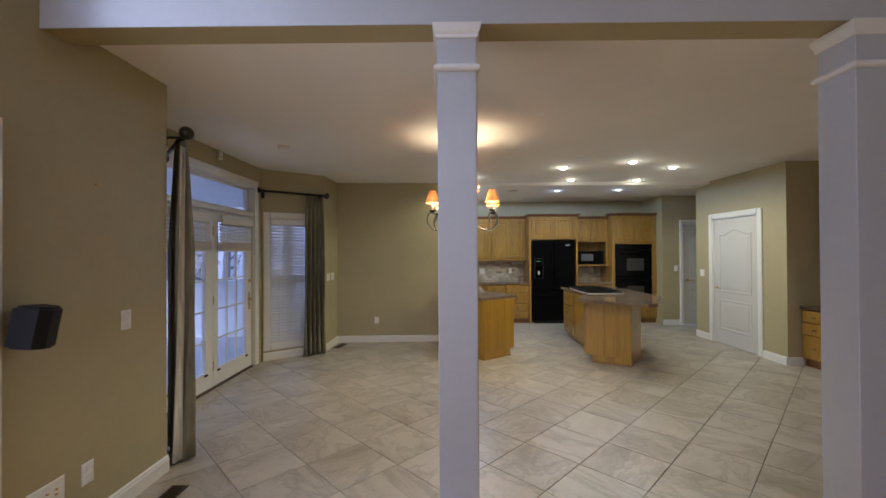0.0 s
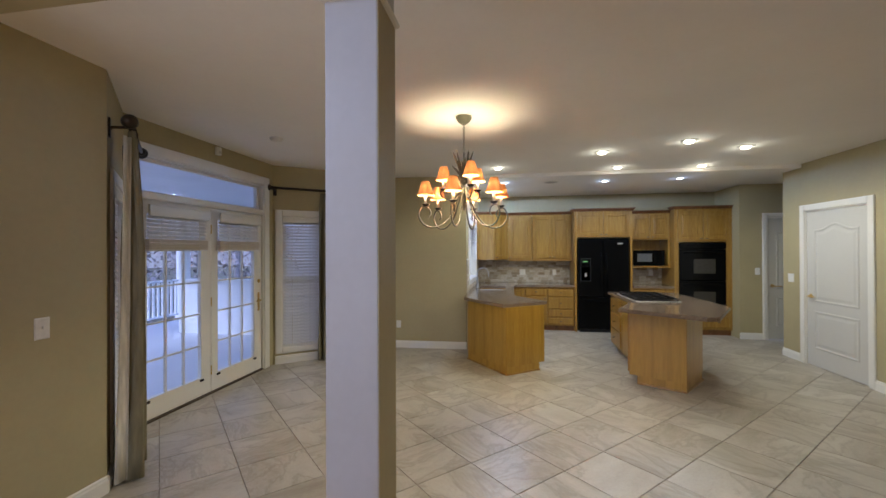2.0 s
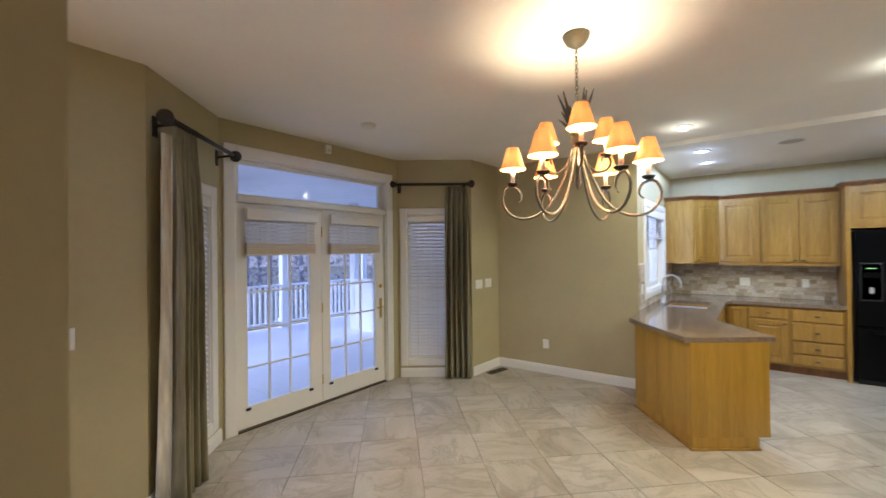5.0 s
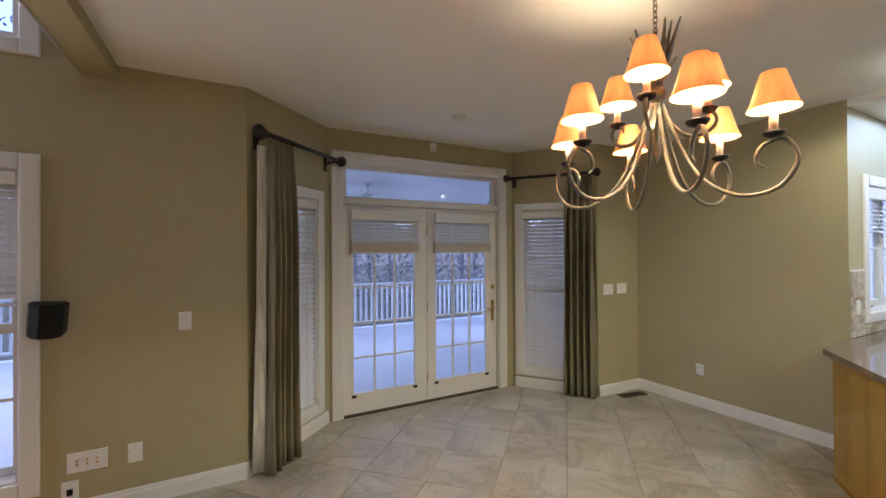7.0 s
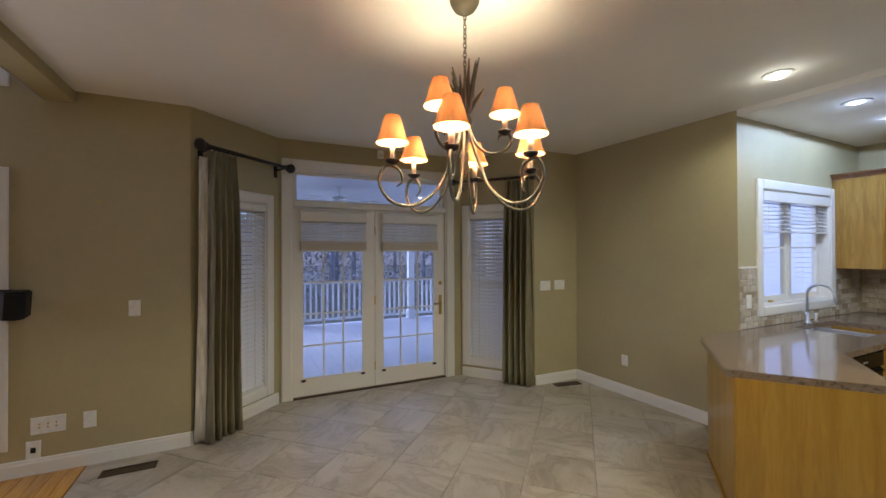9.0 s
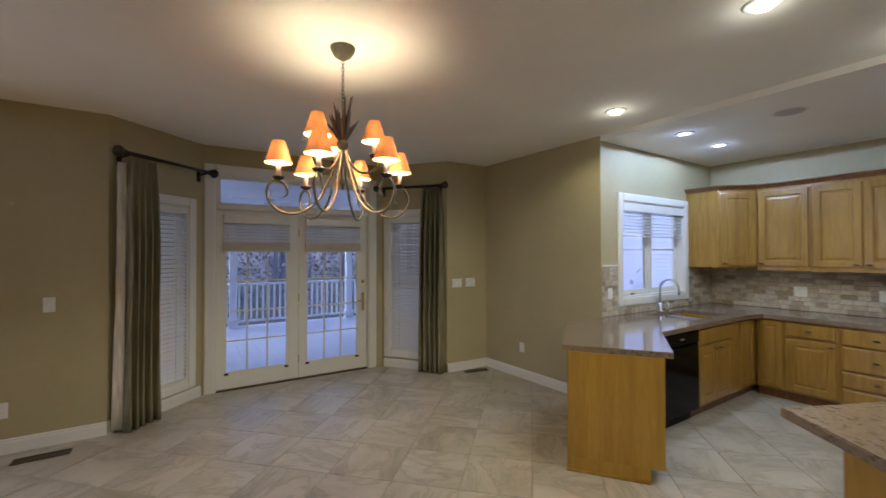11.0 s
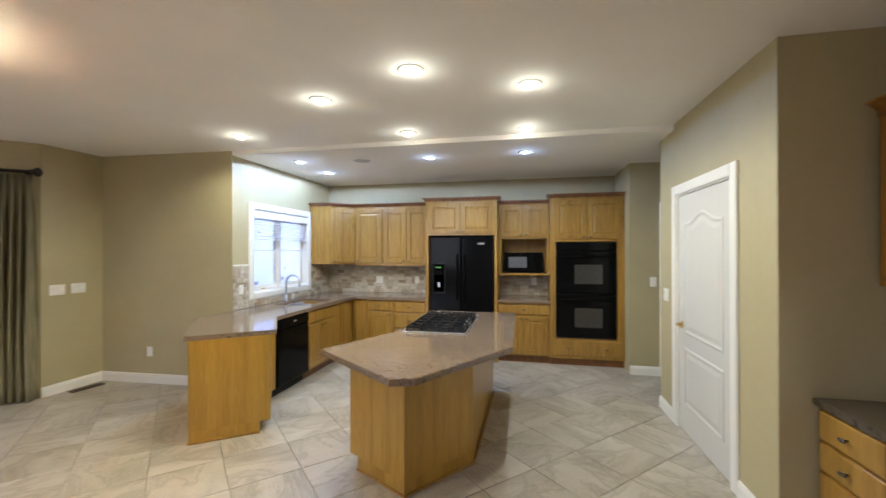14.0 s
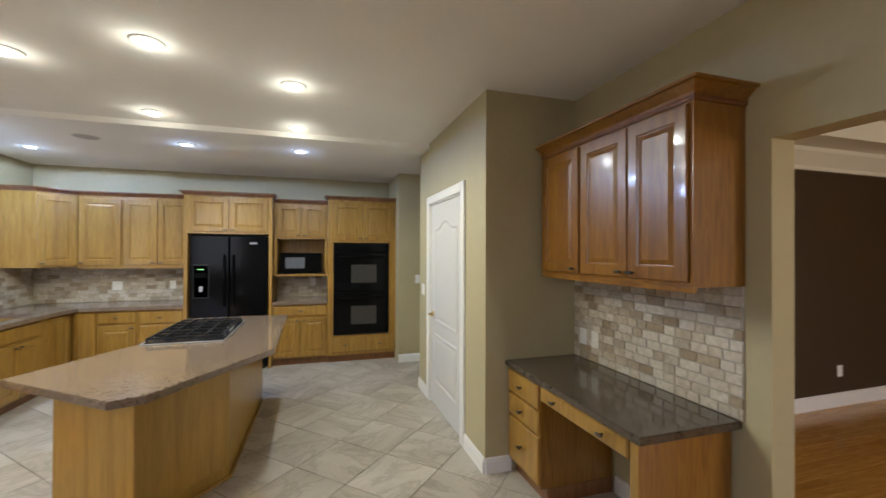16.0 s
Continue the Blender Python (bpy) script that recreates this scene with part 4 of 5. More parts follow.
blind(m, 0.376, 1.614, 2.084, 1.72, 25, "white slatted blind, half raised, over the sink window", pitch=0.036, valence=0.09)

# patio doors with transom
# white slats of the raised stack, room light put in as cream colour
STACK_LIT = plain("lamplit_blind_slat", (0.6, 0.5, 0.36), 0.5)
m = frame_of(P2, P3)
d = thing("door_1", m, "pair of white french patio doors with fifteen panes each and a transom", "patio door", "", "structure")
casing(d, *DO, w=0.105, sill=False)
jamb(d, *DO, floor_gap=True)
part("transom_bar", rings(0.148, 1.927, 2.035, 2.1, [(0, -0.006), (0.01, -0.012)], 0.13), WHITE, d)
part("threshold", B(0.148, 1.927, -0.004, 0.14, 0.0, 0.013), VENT, d, "dark metal threshold")
part("transom_frame", B(0.148, 0.19, 0.06, 0.1, 2.101, 2.417), WHITE, d)
part("transom_frame", B(1.88, 1.927, 0.06, 0.1, 2.101, 2.417), WHITE, d)
part("transom_frame", B(0.191, 1.879, 0.06, 0.1, 2.385, 2.417), WHITE, d)
part("transom_frame", B(0.191, 1.879, 0.06, 0.1, 2.101, 2.118), WHITE, d)
g = part("transom_pane", quad(0.191, 1.879, 0.08, 2.118, 2.385), GLASS, d)
g.visible_shadow = False
for u0, u1, right in ((0.150, 1.034, False), (1.040, 1.924, True)):
    y0, y1 = 0.03, 0.072
    a0, a1, z0, z1 = u0 + 0.10, u1 - 0.14, 0.205, 1.91
    leaf = part("leaf", B(u0, a0, y0, y1, 0.016, 2.033), PATIOWHITE, d)
    part("stile", B(a1, u1, y0, y1, 0.016, 2.033), PATIOWHITE, leaf)
    part("bottom_rail", B(a0, a1, y0, y1, 0.016, z0), PATIOWHITE, leaf)
    part("top_rail", B(a0, a1, y0, y1, z1, 2.033), PATIOWHITE, leaf)
    for i in (1, 2):
        u = a0 + (a1 - a0) * i / 3
        part("muntin", B(u - 0.008, u + 0.008, y0 + 0.008, y1 - 0.008, z0, z1), PATIOWHITE, leaf)
    for j in range(1, 5):
        z = z0 + (z1 - z0) * j / 5
        part("muntin", B(a0, a1, y0 + 0.01, y1 - 0.01, z - 0.008, z + 0.008), PATIOWHITE, leaf)
    g = part("pane", quad(a0, a1, 0.051, z0, z1), GLASS, leaf)
    g.visible_shadow = False
    for u in (a0 + 0.0, a1 - 0.0):
        part("hold_down", B(u - 0.022, u + 0.022, y0 - 0.018, y0 - 0.001, z0 - 0.035, z0 - 0.012, 0.003), IRON, leaf, "dark blind hold-down bracket")
    if right:
        hp = part("handle_plate", B(u1 - 0.075, u1 - 0.035, y0 - 0.006, y0 - 0.0005, 0.78, 1.02, 0.002), BRASS, leaf, "brass handle plate")
        part("lever", tube([(u1 - 0.055, y0, 0.92), (u1 - 0.055, y0 - 0.045, 0.92), (u1 - 0.085, y0 - 0.05, 0.92), (u1 - 0.15, y0 - 0.045, 0.915)], 0.009, 8), BRASS, leaf, "brass lever", True)
        part("deadbolt", lathe([(0.022, -0.006), (0.026, 0.0), (0.022, 0.008), (0.0, 0.01)], 16), BRASS, leaf, "", True).matrix_local = pose(u1 - 0.055, y0 - 0.008, 1.17, 90)
    for z in (0.25, 1.0, 1.8):
        part("hinge", B(1.0305, 1.0435, y0 - 0.007, y0 - 0.001, z - 0.05, z + 0.05), BRASS, leaf)
    bl = blind(m, a0 - 0.03, a1 + 0.03, 1.985, 1.56, 42, "white slatted blind, raised high, on the patio door leaf", y=-0.005, pitch=0.036, valence=0.1)
    for k in range(6):
        part("stacked_slat", B(a0 - 0.03, a1 + 0.03, -0.03, 0.02, 1.577 + 0.016 * k, 1.59 + 0.016 * k), STACK_LIT, bl, "white slat gathered in the raised stack, warm room light in its colour")


# ---- panelled doors ----
def slab_door(parent, w, h, y, lever_u, hinge_u):
    s = part("slab", B(0, w, y, y + 0.035, 0.008, h), DOORWHITE, parent)

    def panel(x0, x1, z0, z1, arch):
        n = 16
        out = [(x0, z0), (x1, z0)]
        for k in range(n + 1):
            u = k / n
            out.append((x1 + (x0 - x1) * u, z1 + arch * (0.5 - 0.5 * math.cos(2 * math.pi * min(1, max(0, (u - 0.12) / 0.76))))))
        cx, cz = (x0 + x1) / 2, (z0 + z1) / 2
        bm = bmesh.new()
        loops = []
        for inset, dy in ((0.0, -0.0005), (0.007, -0.008), (0.018, -0.009), (0.03, -0.0015), (0.045, -0.0015), (0.075, -0.007)):
            fx, fz = 1 - inset / ((x1 - x0) / 2), 1 - inset / ((z1 - z0) / 2)
            loops.append([bm.verts.new((cx + (x - cx) * fx, y + dy, cz + (z - cz) * fz)) for x, z in out])
        for a, b in zip(loops, loops[1:]):
            for k in range(len(out)):
                j = (k + 1) % len(out)
                bm.faces.new((a[k], a[j], b[j], b[k]))
        bm.faces.new(loops[-1])
        bmesh.ops.recalc_face_normals(bm, faces=bm.faces[:])
        part("panel", bm, DOORWHITE, s)
    panel(0.13, w - 0.13, 0.86, h - 0.24, 0.075)
    panel(0.13, w - 0.13, 0.24, 0.74, 0.0)
    if lever_u is not None:
        part("rosette", lathe([(0.03, 0.0), (0.03, 0.006), (0.012, 0.012), (0.0, 0.012)], 18), BRASS, s, "", True).matrix_local = pose(lever_u, y, 0.93, 90)
        sgn = 1 if lever_u < w / 2 else -1
        part("lever", tube([(lever_u, y, 0.93), (lever_u, y - 0.05, 0.93), (lever_u + sgn * 0.03, y - 0.055, 0.93), (lever_u + sgn * 0.12, y - 0.05, 0.928)], 0.009, 8), BRASS, s, "brass lever", True)
    if hinge_u is not None:
        for z in (0.25, 1.05, 1.85):
            part("hinge", B(hinge_u - 0.006, hinge_u + 0.012, y - 0.006, y - 0.001, z - 0.05, z + 0.05), STEEL, s)


m = frame_of(P12, P13)
d = thing("door_2", m, "white two-panel pantry door with arched top panel, closed", "door", "", "structure")
casing(d, *PO, w=0.085, sill=False)
jamb(d, *PO, floor_gap=True)
e = thing("pantry_door", m @ pose(0.469, 0, 0), "white two-panel interior door with brass lever, closed", "door")
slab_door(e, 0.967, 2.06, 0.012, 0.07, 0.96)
m = frame_of(P9, P10)
d = thing("door_3", m, "white casing of the hall doorway", "door", "", "structure")
casing(d, 0.43, 1.25, 0.0, 2.11, w=0.075, sill=False)
jamb(d, 0.43, 1.25, 0.0, 2.11, floor_gap=True)
e = thing("hall_door", m @ pose(0.444, 0, 0), "white two-panel hall door with brass lever, closed", "door")
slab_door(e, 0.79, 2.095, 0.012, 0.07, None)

# ---- baseboards ----
base((LX, YB), P1)
base(P1, P2, 0.0, 0.955)
base(P3, P4, 0.03, 0.87)
base(P4, P5)
base(P5, P6)
base(P9, P10, 0.0, 0.35)
base(P12, P13, 0.0, 0.367)
base(P12, P13, 1.537, 1.94)
base(P13, P14, 0.0, 0.2)
base(P14, (RX, YB), 1.28, 1.40)
base(P14, (RX, YB), 0.45, 1.2)


# ---- curtains ----
def curtain(m, u0, u1, off, lining_at, rod0, rod1, label):
    c = thing("curtain", m, label, "curtain", "olive curtains by the patio doors")
    ztop, zbot, n, rows = 2.385, 0.015, 72, 14
    bm = bmesh.new()
    grid = []
    for j in range(rows + 1):
        v = j / rows
        z = ztop + (zbot - ztop) * v
        row = []
        for i in range(n + 1):
            u = i / n
            pinch = 1 - 0.22 * math.exp(-v * 9)
            amp = 0.018 + 0.042 * min(1, v * 3) + 0.006 * math.sin(5 * u + 2)
            x = (u0 + u1) / 2 + (u - 0.5) * (u1 - u0) * pinch + 0.012 * math.sin(u * 31 + v * 3)
            y = -off - amp * math.sin(u * 2 * math.pi * 4.8 + 0.6 * math.sin(v * 4)) - 0.01 * v * math.sin(u * 9)
            row.append(bm.verts.new((x, y, z)))
        grid.append(row)
    for a, b in zip(grid, grid[1:]):
        for i in range(n):
            bm.faces.new((a[i], a[i + 1], b[i + 1], b[i]))
    cl = part("cloth", bm, CURTAIN, c, smooth=True)
    so = cl.modifiers.new("thickness", "SOLIDIFY")
    so.thickness = 0.004
    if lining_at is not None:
        bm = bmesh.new()
        grid = []
        for j in range(9):
            v = j / 8
            z = 2.33 + (0.03 - 2.33) * v
            grid.append([bm.verts.new((lining_at + 0.012 * math.sin(k * 1.3 + v * 2) + (k - 4) * 0.007 * (1 + 0.3 * v), -off * (0.95 - (0.25 + 0.4 * v) * (1 - k / 8)) - 0.01 * math.sin(3 * v + k), z)) for k in range(9)])
        for a, b in zip(grid, grid[1:]):
            for i in range(8):
                bm.faces.new((a[i], a[i + 1], b[i + 1], b[i]))
        li = part("lining", bm, LINING, c, "white lining turned out at the edge", True)
        so = li.modifiers.new("thickness", "SOLIDIFY")
        so.thickness = 0.003
    r = thing("curtain_rod", m, "dark bronze curtain rod with ball finials", "curtain rod", "curtain rods")
    zr = 2.42
    part("rod", tube([(rod0, -off, zr), ((rod0 + rod1) / 2, -off, zr), (rod1, -off, zr)], 0.017, 12), RODMAT, r, smooth=True)
    for u, s in ((rod0, -1), (rod1, 1)):
        f = part("finial", lathe([(0.017, 0.0), (0.03, 0.006), (0.03, 0.014), (0.02, 0.02), (0.042, 0.04), (0.05, 0.062), (0.042, 0.085), (0.018, 0.1), (0.0, 0.104)], 16), RODMAT, r, smooth=True)
        f.matrix_local = pose(u, -off, zr, 0, 90 * s, 0)
        k = u - s * 0.03
        part("bracket", tube([(k, -0.002, zr - 0.05), (k, -0.02, zr - 0.03), (k, -off, zr - 0.016)], 0.01, 8), RODMAT, r)
        part("bracket_plate", B(k - 0.022, k + 0.022, -0.012, -0.001, zr - 0.1, zr + 0.03, 0.003), RODMAT, r)
    for k in range(7):
        u = u0 + 0.03 + (u1 - u0 - 0.06) * k / 6
        pts = [(u + 0.002 * math.sin(a), -off + 0.021 * math.cos(a), zr - 0.004 + 0.021 * math.sin(a)) for a in [i * math.pi / 5 for i in range(11)]]
        part("ring", tube(pts, 0.003, 5), RODMAT, r)


curtain(frame_of(P1, P2), 0.05, 0.37, 0.12, 0.035, 0.05, 0.95, "olive striped silk curtain, drawn aside, with white lining showing")
curtain(frame_of(P3, P4), 0.59, 0.92, 0.08, None, 0.0, 0.88, "olive striped silk curtain, drawn aside, beside the patio doors")

# ---- small fixed things ----
def plate(m, w, h, label, kind="switch", n=1):
    p = thing("light_switch" if kind == "switch" else "wall_outlet", m, label, "light switch" if kind == "switch" else "outlet", "white wall plates")
    part("cover", rings(-w / 2, w / 2, -h / 2, h / 2, [(0, -0.004), (0.006, -0.007)], -0.001), PLATE, p)
    for k in range(n):
        u = (k - (n - 1) / 2) * 0.046
        if kind == "switch":
            part("rocker", B(u - 0.016, u + 0.016, -0.0105, -0.0072, -0.033, 0.033, 0.001), PLATE, p)
        elif kind == "toggle":
            part("toggle", B(u - 0.005, u + 0.005, -0.018, -0.0072, -0.002, 0.014, 0.001), PLATE, p)
        elif kind == "jack":
            for zz in (-0.012, 0.012):
                part("jack", lathe([(0.006, 0), (0.006, 0.006), (0.0, 0.006)], 10), BRASS, p).matrix_local = pose(u, -0.0072, zz, 90)
        elif kind == "port":
            part("port", B(u - 0.014, u + 0.014, -0.0085, -0.0072, -0.022, 0.016), MATTBLACK, p)
        else:
            for zz in (-0.02, 0.02):
                part("socket", lathe([(0.016, 0), (0.017, 0.003), (0.0, 0.0035)], 14), PLATE, p).matrix_local = pose(u, -0.0072, zz, 90)
    return p


ML = pose(LX, 0, 0, 0, 0, 90)      # on the left wall, u runs along y
MN = frame_of(P4, P5)
MD = frame_of(P5, P6)
MS = pose(0, 0, 0, 0, 0, 90)
MP = pose(4.67, 0, 0, 0, 0, -90)
MR = pose(RX, 0, 0, 0, 0, -90)
plate(ML @ pose(2.515, 0, 1.13), 0.075, 0.12, "white light switch plate on the khaki wall", "toggle")
plate(ML @ pose(2.02, 0, 0.335), 0.19, 0.12, "wide white plate with brass jacks on the khaki wall", "jack", 3)
plate(ML @ pose(2.25, 0, 0.33), 0.075, 0.12, "white wall outlet above the baseboard", "outlet")
plate(ML @ pose(1.94, 0, 0.172), 0.08, 0.12, "white plate with a black port above the baseboard", "port")
plate(MN @ pose(0.15, 0, 1.15), 0.15, 0.115, "white double switch plate on the nook wall", "switch", 2)
plate(MN @ pose(0.36, 0, 1.153), 0.15, 0.115, "white double switch plate on the nook wall", "switch", 2)
plate(MD @ pose(0.67, 0, 0.375), 0.075, 0.115, "white wall outlet on the dining wall", "outlet")
plate(MS @ pose(7.13, -0.012, 1.12), 0.075, 0.115, "white outlet set in the tiled splashback", "outlet")
plate(pose(0.93, 9.31 - 0.004, 1.10), 0.12, 0.115, "white double outlet set in the tiled splashback", "outlet", 2)
plate(pose(1.58, 9.31 - 0.004, 1.10), 0.075, 0.115, "white outlet set in the tiled splashback", "outlet")
plate(pose(3.45, 9.31 - 0.004, 1.10), 0.075, 0.115, "white outlet set in the tiled splashback", "outlet")
plate(MP @ pose(-7.22, 0, 1.15), 0.12, 0.12, "white double switch plate beside the pantry door", "switch", 2)
plate(pose(4.90, 8.45, 1.18), 0.075, 0.12, "white switch plate beside the hall door", "switch")
plate(MR @ pose(-5.33, -0.012, 0.96), 0.075, 0.115, "white outlet set in the splashback over the desk", "outlet")
plate(MR @ pose(-5.2, -0.012, 0.96), 0.075, 0.115, "white phone plate set in the splashback over the desk", "switch")
solid("wall_hook", lathe([(0.006, 0.0), (0.006, 0.012), (0.011, 0.016), (0.0, 0.022)], 10), BRASS, "small brass screw hook in the khaki wall", "hook", m=ML @ pose(2.30, 0, 1.935, 90))
s = thing("door_sensor", frame_of(P2, P3) @ pose(1.09, 0, 2.675), "small white alarm sensor above the patio doors", "sensor")
part("housing", B(-0.035, 0.035, -0.04, -0.001, -0.045, 0.045, 0.006), PLATE, s)
part("lens", B(-0.02, 0.02, -0.042, -0.0405, -0.03, 0.0), plain("sensor_lens", (0.6, 0.58, 0.52), 0.3), s)
s = thing("smoke_detector", pose(-1.71, 4.52, CEIL), "round white smoke detector on the ceiling", "smoke detector")
part("base", lathe([(0.07, -0.001), (0.07, -0.012)], 24), PLATE, s)
part("cover", lathe([(0.062, -0.0125), (0.058, -0.03), (0.03, -0.038), (0.0, -0.039)], 24), PLATE, s, smooth=True)
s = thing("ceiling_speaker", pose(1.36, 7.57, KCEIL), "round white ceiling speaker grille", "speaker")
part("rim", lathe([(0.12, -0.001), (0.12, -0.006), (0.105, -0.008), (0.1, -0.002)], 28), WHITE, s, smooth=True)
part("grille", lathe([(0.1, -0.002), (0.1, -0.004), (0.0, -0.005)], 28), plain("grille_cloth", (0.5, 0.48, 0.45), 0.9), s)
s = thing("wall_speaker", ML @ pose(1.86, 0, 1.215), "small black satellite speaker on a wall bracket", "speaker")
part("bracket", tube([(0, -0.002, 0.0), (0, -0.04, 0.0), (0, -0.07, 0.0)], 0.012, 8), MATTBLACK, s)
cab = prism([(-0.085, 0.0), (-0.07, -0.09), (-0.03, -0.12), (0.03, -0.12), (0.07, -0.09), (0.085, 0.0)], -0.095, 0.095, 0.01)
k = part("cabinet", cab, MATTBLACK, s)
k.matrix_local = pose(0, -0.06, 0, 8, 4, 12)
for x, y, rz in ((-1.655, 2.53, 90), (-1.648, 6.66, 80)):
    v = thing("floor_vent", pose(x, y, 0, 0, 0, rz), "brown metal floor register set in the tiles", "floor vent", "floor vents")
    part("frame", rings(-0.165, 0.165, -0.055, 0.055, [(0, -0.005), (0.006, -0.007), (0.016, -0.006), (0.018, -0.001)], 0.0), VENT, v).matrix_local = pose(0, 0, 0, -90)
    me = mesh_of("slat", B(-0.004, 0.004, -0.035, 0.035, 0.001, 0.005), VENT)
    for i in range(16):
        o = new("slat", me)
        o.parent = v
        o.matrix_local = pose(-0.135 + 0.018 * i, 0, 0)

# sink and tap
sk = thing("kitchen_sink", pose(0, 0, 0), "stainless steel double bowl sink under the granite", "sink")
for y0, y1 in ((SINK[2] - 0.01, 7.95), (7.97, SINK[3] + 0.01)):
    bm = box(bmesh.new(), SINK[0] - 0.01, SINK[1] + 0.01, y0, y1, CT - 0.2, BT)
    bmesh.ops.delete(bm, geom=[f for f in bm.faces if f.normal.z > 0.5 or f.calc_center_median().z > BT - 0.001], context="FACES")
    bw = part("bowl", bm, STEEL, sk)
    so = bw.modifiers.new("thickness", "SOLIDIFY")
    so.thickness = 0.003
    part("drain", lathe([(0.04, CT - 0.198), (0.035, CT - 0.195), (0.0, CT - 0.196)], 18, (SINK[0] + SINK[1]) / 2, (y0 + y1) / 2), PEWTER, sk)
part("divider", B(SINK[0], SINK[1], 7.95, 7.97, CT - 0.19, CT - 0.03, 0.004), STEEL, sk)
tp = thing("kitchen_tap", pose(0.095, 7.92, CT), "brushed steel gooseneck kitchen tap", "tap")
part("base", lathe([(0.028, 0.0), (0.028, 0.01), (0.018, 0.02), (0.016, 0.1), (0.0, 0.1)], 18), STEEL, tp, smooth=True)
pts = [(0, 0, 0.05), (0, 0, 0.24)] + [(0.1 - 0.1 * math.cos(a), 0, 0.26 + 0.1 * math.sin(a)) for a in [i * math.pi / 10 for i in range(11)]] + [(0.203, 0, 0.2)]
part("spout", tube(pts, 0.012, 10), STEEL, tp, smooth=True)
part("lever", tube([(0, -0.015, 0.07), (0, -0.04, 0.08), (0.0, -0.075, 0.12)], 0.007, 8), STEEL, tp, smooth=True)
part("sprayer", lathe([(0.018, 0.0), (0.012, 0.02), (0.014, 0.08), (0.0, 0.085)], 14, 0.0, 0.16), STEEL, tp, smooth=True)

# cap of the tiled splashback beside the window
part("tile_cap", B(0.002, 0.27, -0.016, -0.002, 1.402, 1.418), WHITE, thing("splash_trim", frame_of(P6, P7), "thin pale cap along the tiled splashback", "trim", "", "structure"))

# ---- living room windows behind and beside the walk ----
m = frame_of((LX, YB), P1)
w = thing("window_4", m, "tall white living room window", "window", "", "structure")
WO = (4.57, 6.22, 0.28, 2.06)
casing(w, *WO)
jamb(w, *WO)
sash(w, 4.583, 6.207, 0.3, 1.16, 3, 2, 0.1)
sash(w, 4.583, 6.207, 1.13, 2.045, 3, 2, 0.085)
blind(m, 4.59, 6.2, 2.04, 1.28, 60, "white slatted blind, half lowered, in the living room window")
w = thing("window_5", m, "high white living room window", "window", "", "structure")
WO = (4.57, 6.22, 2.80, 4.2)
casing(w, *WO)
jamb(w, *WO)
sash(w, 4.583, 6.207, 2.82, 4.18, 3, 2, 0.085)
w = thing("window_6", frame_of((RX, YB), (LX, YB)), "tall white living room front window", "window", "", "structure")
WO = (5.1, 6.95, 0.8, 4.4)
casing(w, *WO)
jamb(w, *WO)
sash(w, 5.113, 6.015, 0.82, 4.38, 2, 4, 0.085)
sash(w, 6.035, 6.937, 0.82, 4.38, 2, 4, 0.085)
part("mullion", B(6.015, 6.035, 0.07, 0.13, 0.82, 4.38), WHITE, w)

# ---- brown room past the opening ----
solid("wall_brown_room", B(RX + TH, 11.5, 5.56, 5.7, 0, 2.8), BROWN, "dark brown painted wall of the next room", "wall", "structure")
solid("wall_brown_end", B(11.4, 11.54, -1.0, 5.56, 0, 2.8), BROWN, "dark brown painted end wall of the next room", "wall", "structure")
# unseen wall, its opening added to hold the fill lamp
wall("wall_brown_front", (11.4, -1.0), (RX + TH, -1.0), 0, 2.8, [(2.2, 4.0, 0.7, 2.3)], mat=BROWN, label="dark brown painted front wall of the next room")
solid("ceiling_brown_room", B(RX + TH, 11.5, -1.1, 5.7, 2.8, 2.95), CEILING, "off-white ceiling of the next room", "ceiling", "structure")
solid("crown_brown_room", prism([(5.56, 2.40), (5.53, 2.40), (5.53, 2.44), (5.44, 2.56), (5.44, 2.60), (5.15, 2.60), (5.15, 2.8), (5.56, 2.8)], RX + TH + 0.002, 11.39), WHITE, "white crown moulding and tray edge", "trim", "structure", m=Matrix(((0, 0, 1, 0), (1, 0, 0, 0), (0, 1, 0, 0), (0, 0, 0, 1))))
base((11.39, 5.56), (RX + TH, 5.56), h=0.14).matrix_world = pose(RX + TH, 5.56, 0)
plate(pose(8.68, 5.56, 0.36), 0.075, 0.115, "white wall outlet on the brown wall", "outlet")
solid("floor_brown_room", B(5.484, 11.5, -1.1, 5.7, -0.15, -0.014), OAK, "honey oak plank floor of the next room", "floor", "structure")

# ---- porch and the land outside ----
solid("ground", B(-300, 300, -300, 300, -1.2, -1.0), paint("winter_grass", (0.12, 0.11, 0.07), 0.95), "dull winter lawn", "ground", "structure")
porch = thing("porch", pose(0, 0, 0), "white painted covered porch with grey board deck", "porch", "", "structure")
me = mesh_of("deck_board", B(-2.2, 2.2, 0.0, 0.138, -0.04, 0.0), DECK)
for k in range(72):
    o = new("deck_board", me)
    o.parent = porch
    o.matrix_local = pose(-5.0, -1.0 + 0.1395 * k, -0.03)
part("deck_frame", B(-7.15, -2.8, -1.0, 9.2, -1.0, -0.075), OUTWHITE, porch)
part("porch_ceiling", B(-7.3, -2.74, -1.0, 9.4, 2.62, 2.72), OUTWHITE, porch)
part("porch_beam", B(-7.2, -7.0, -1.0, 9.2, 2.5, 2.619), OUTWHITE, porch)
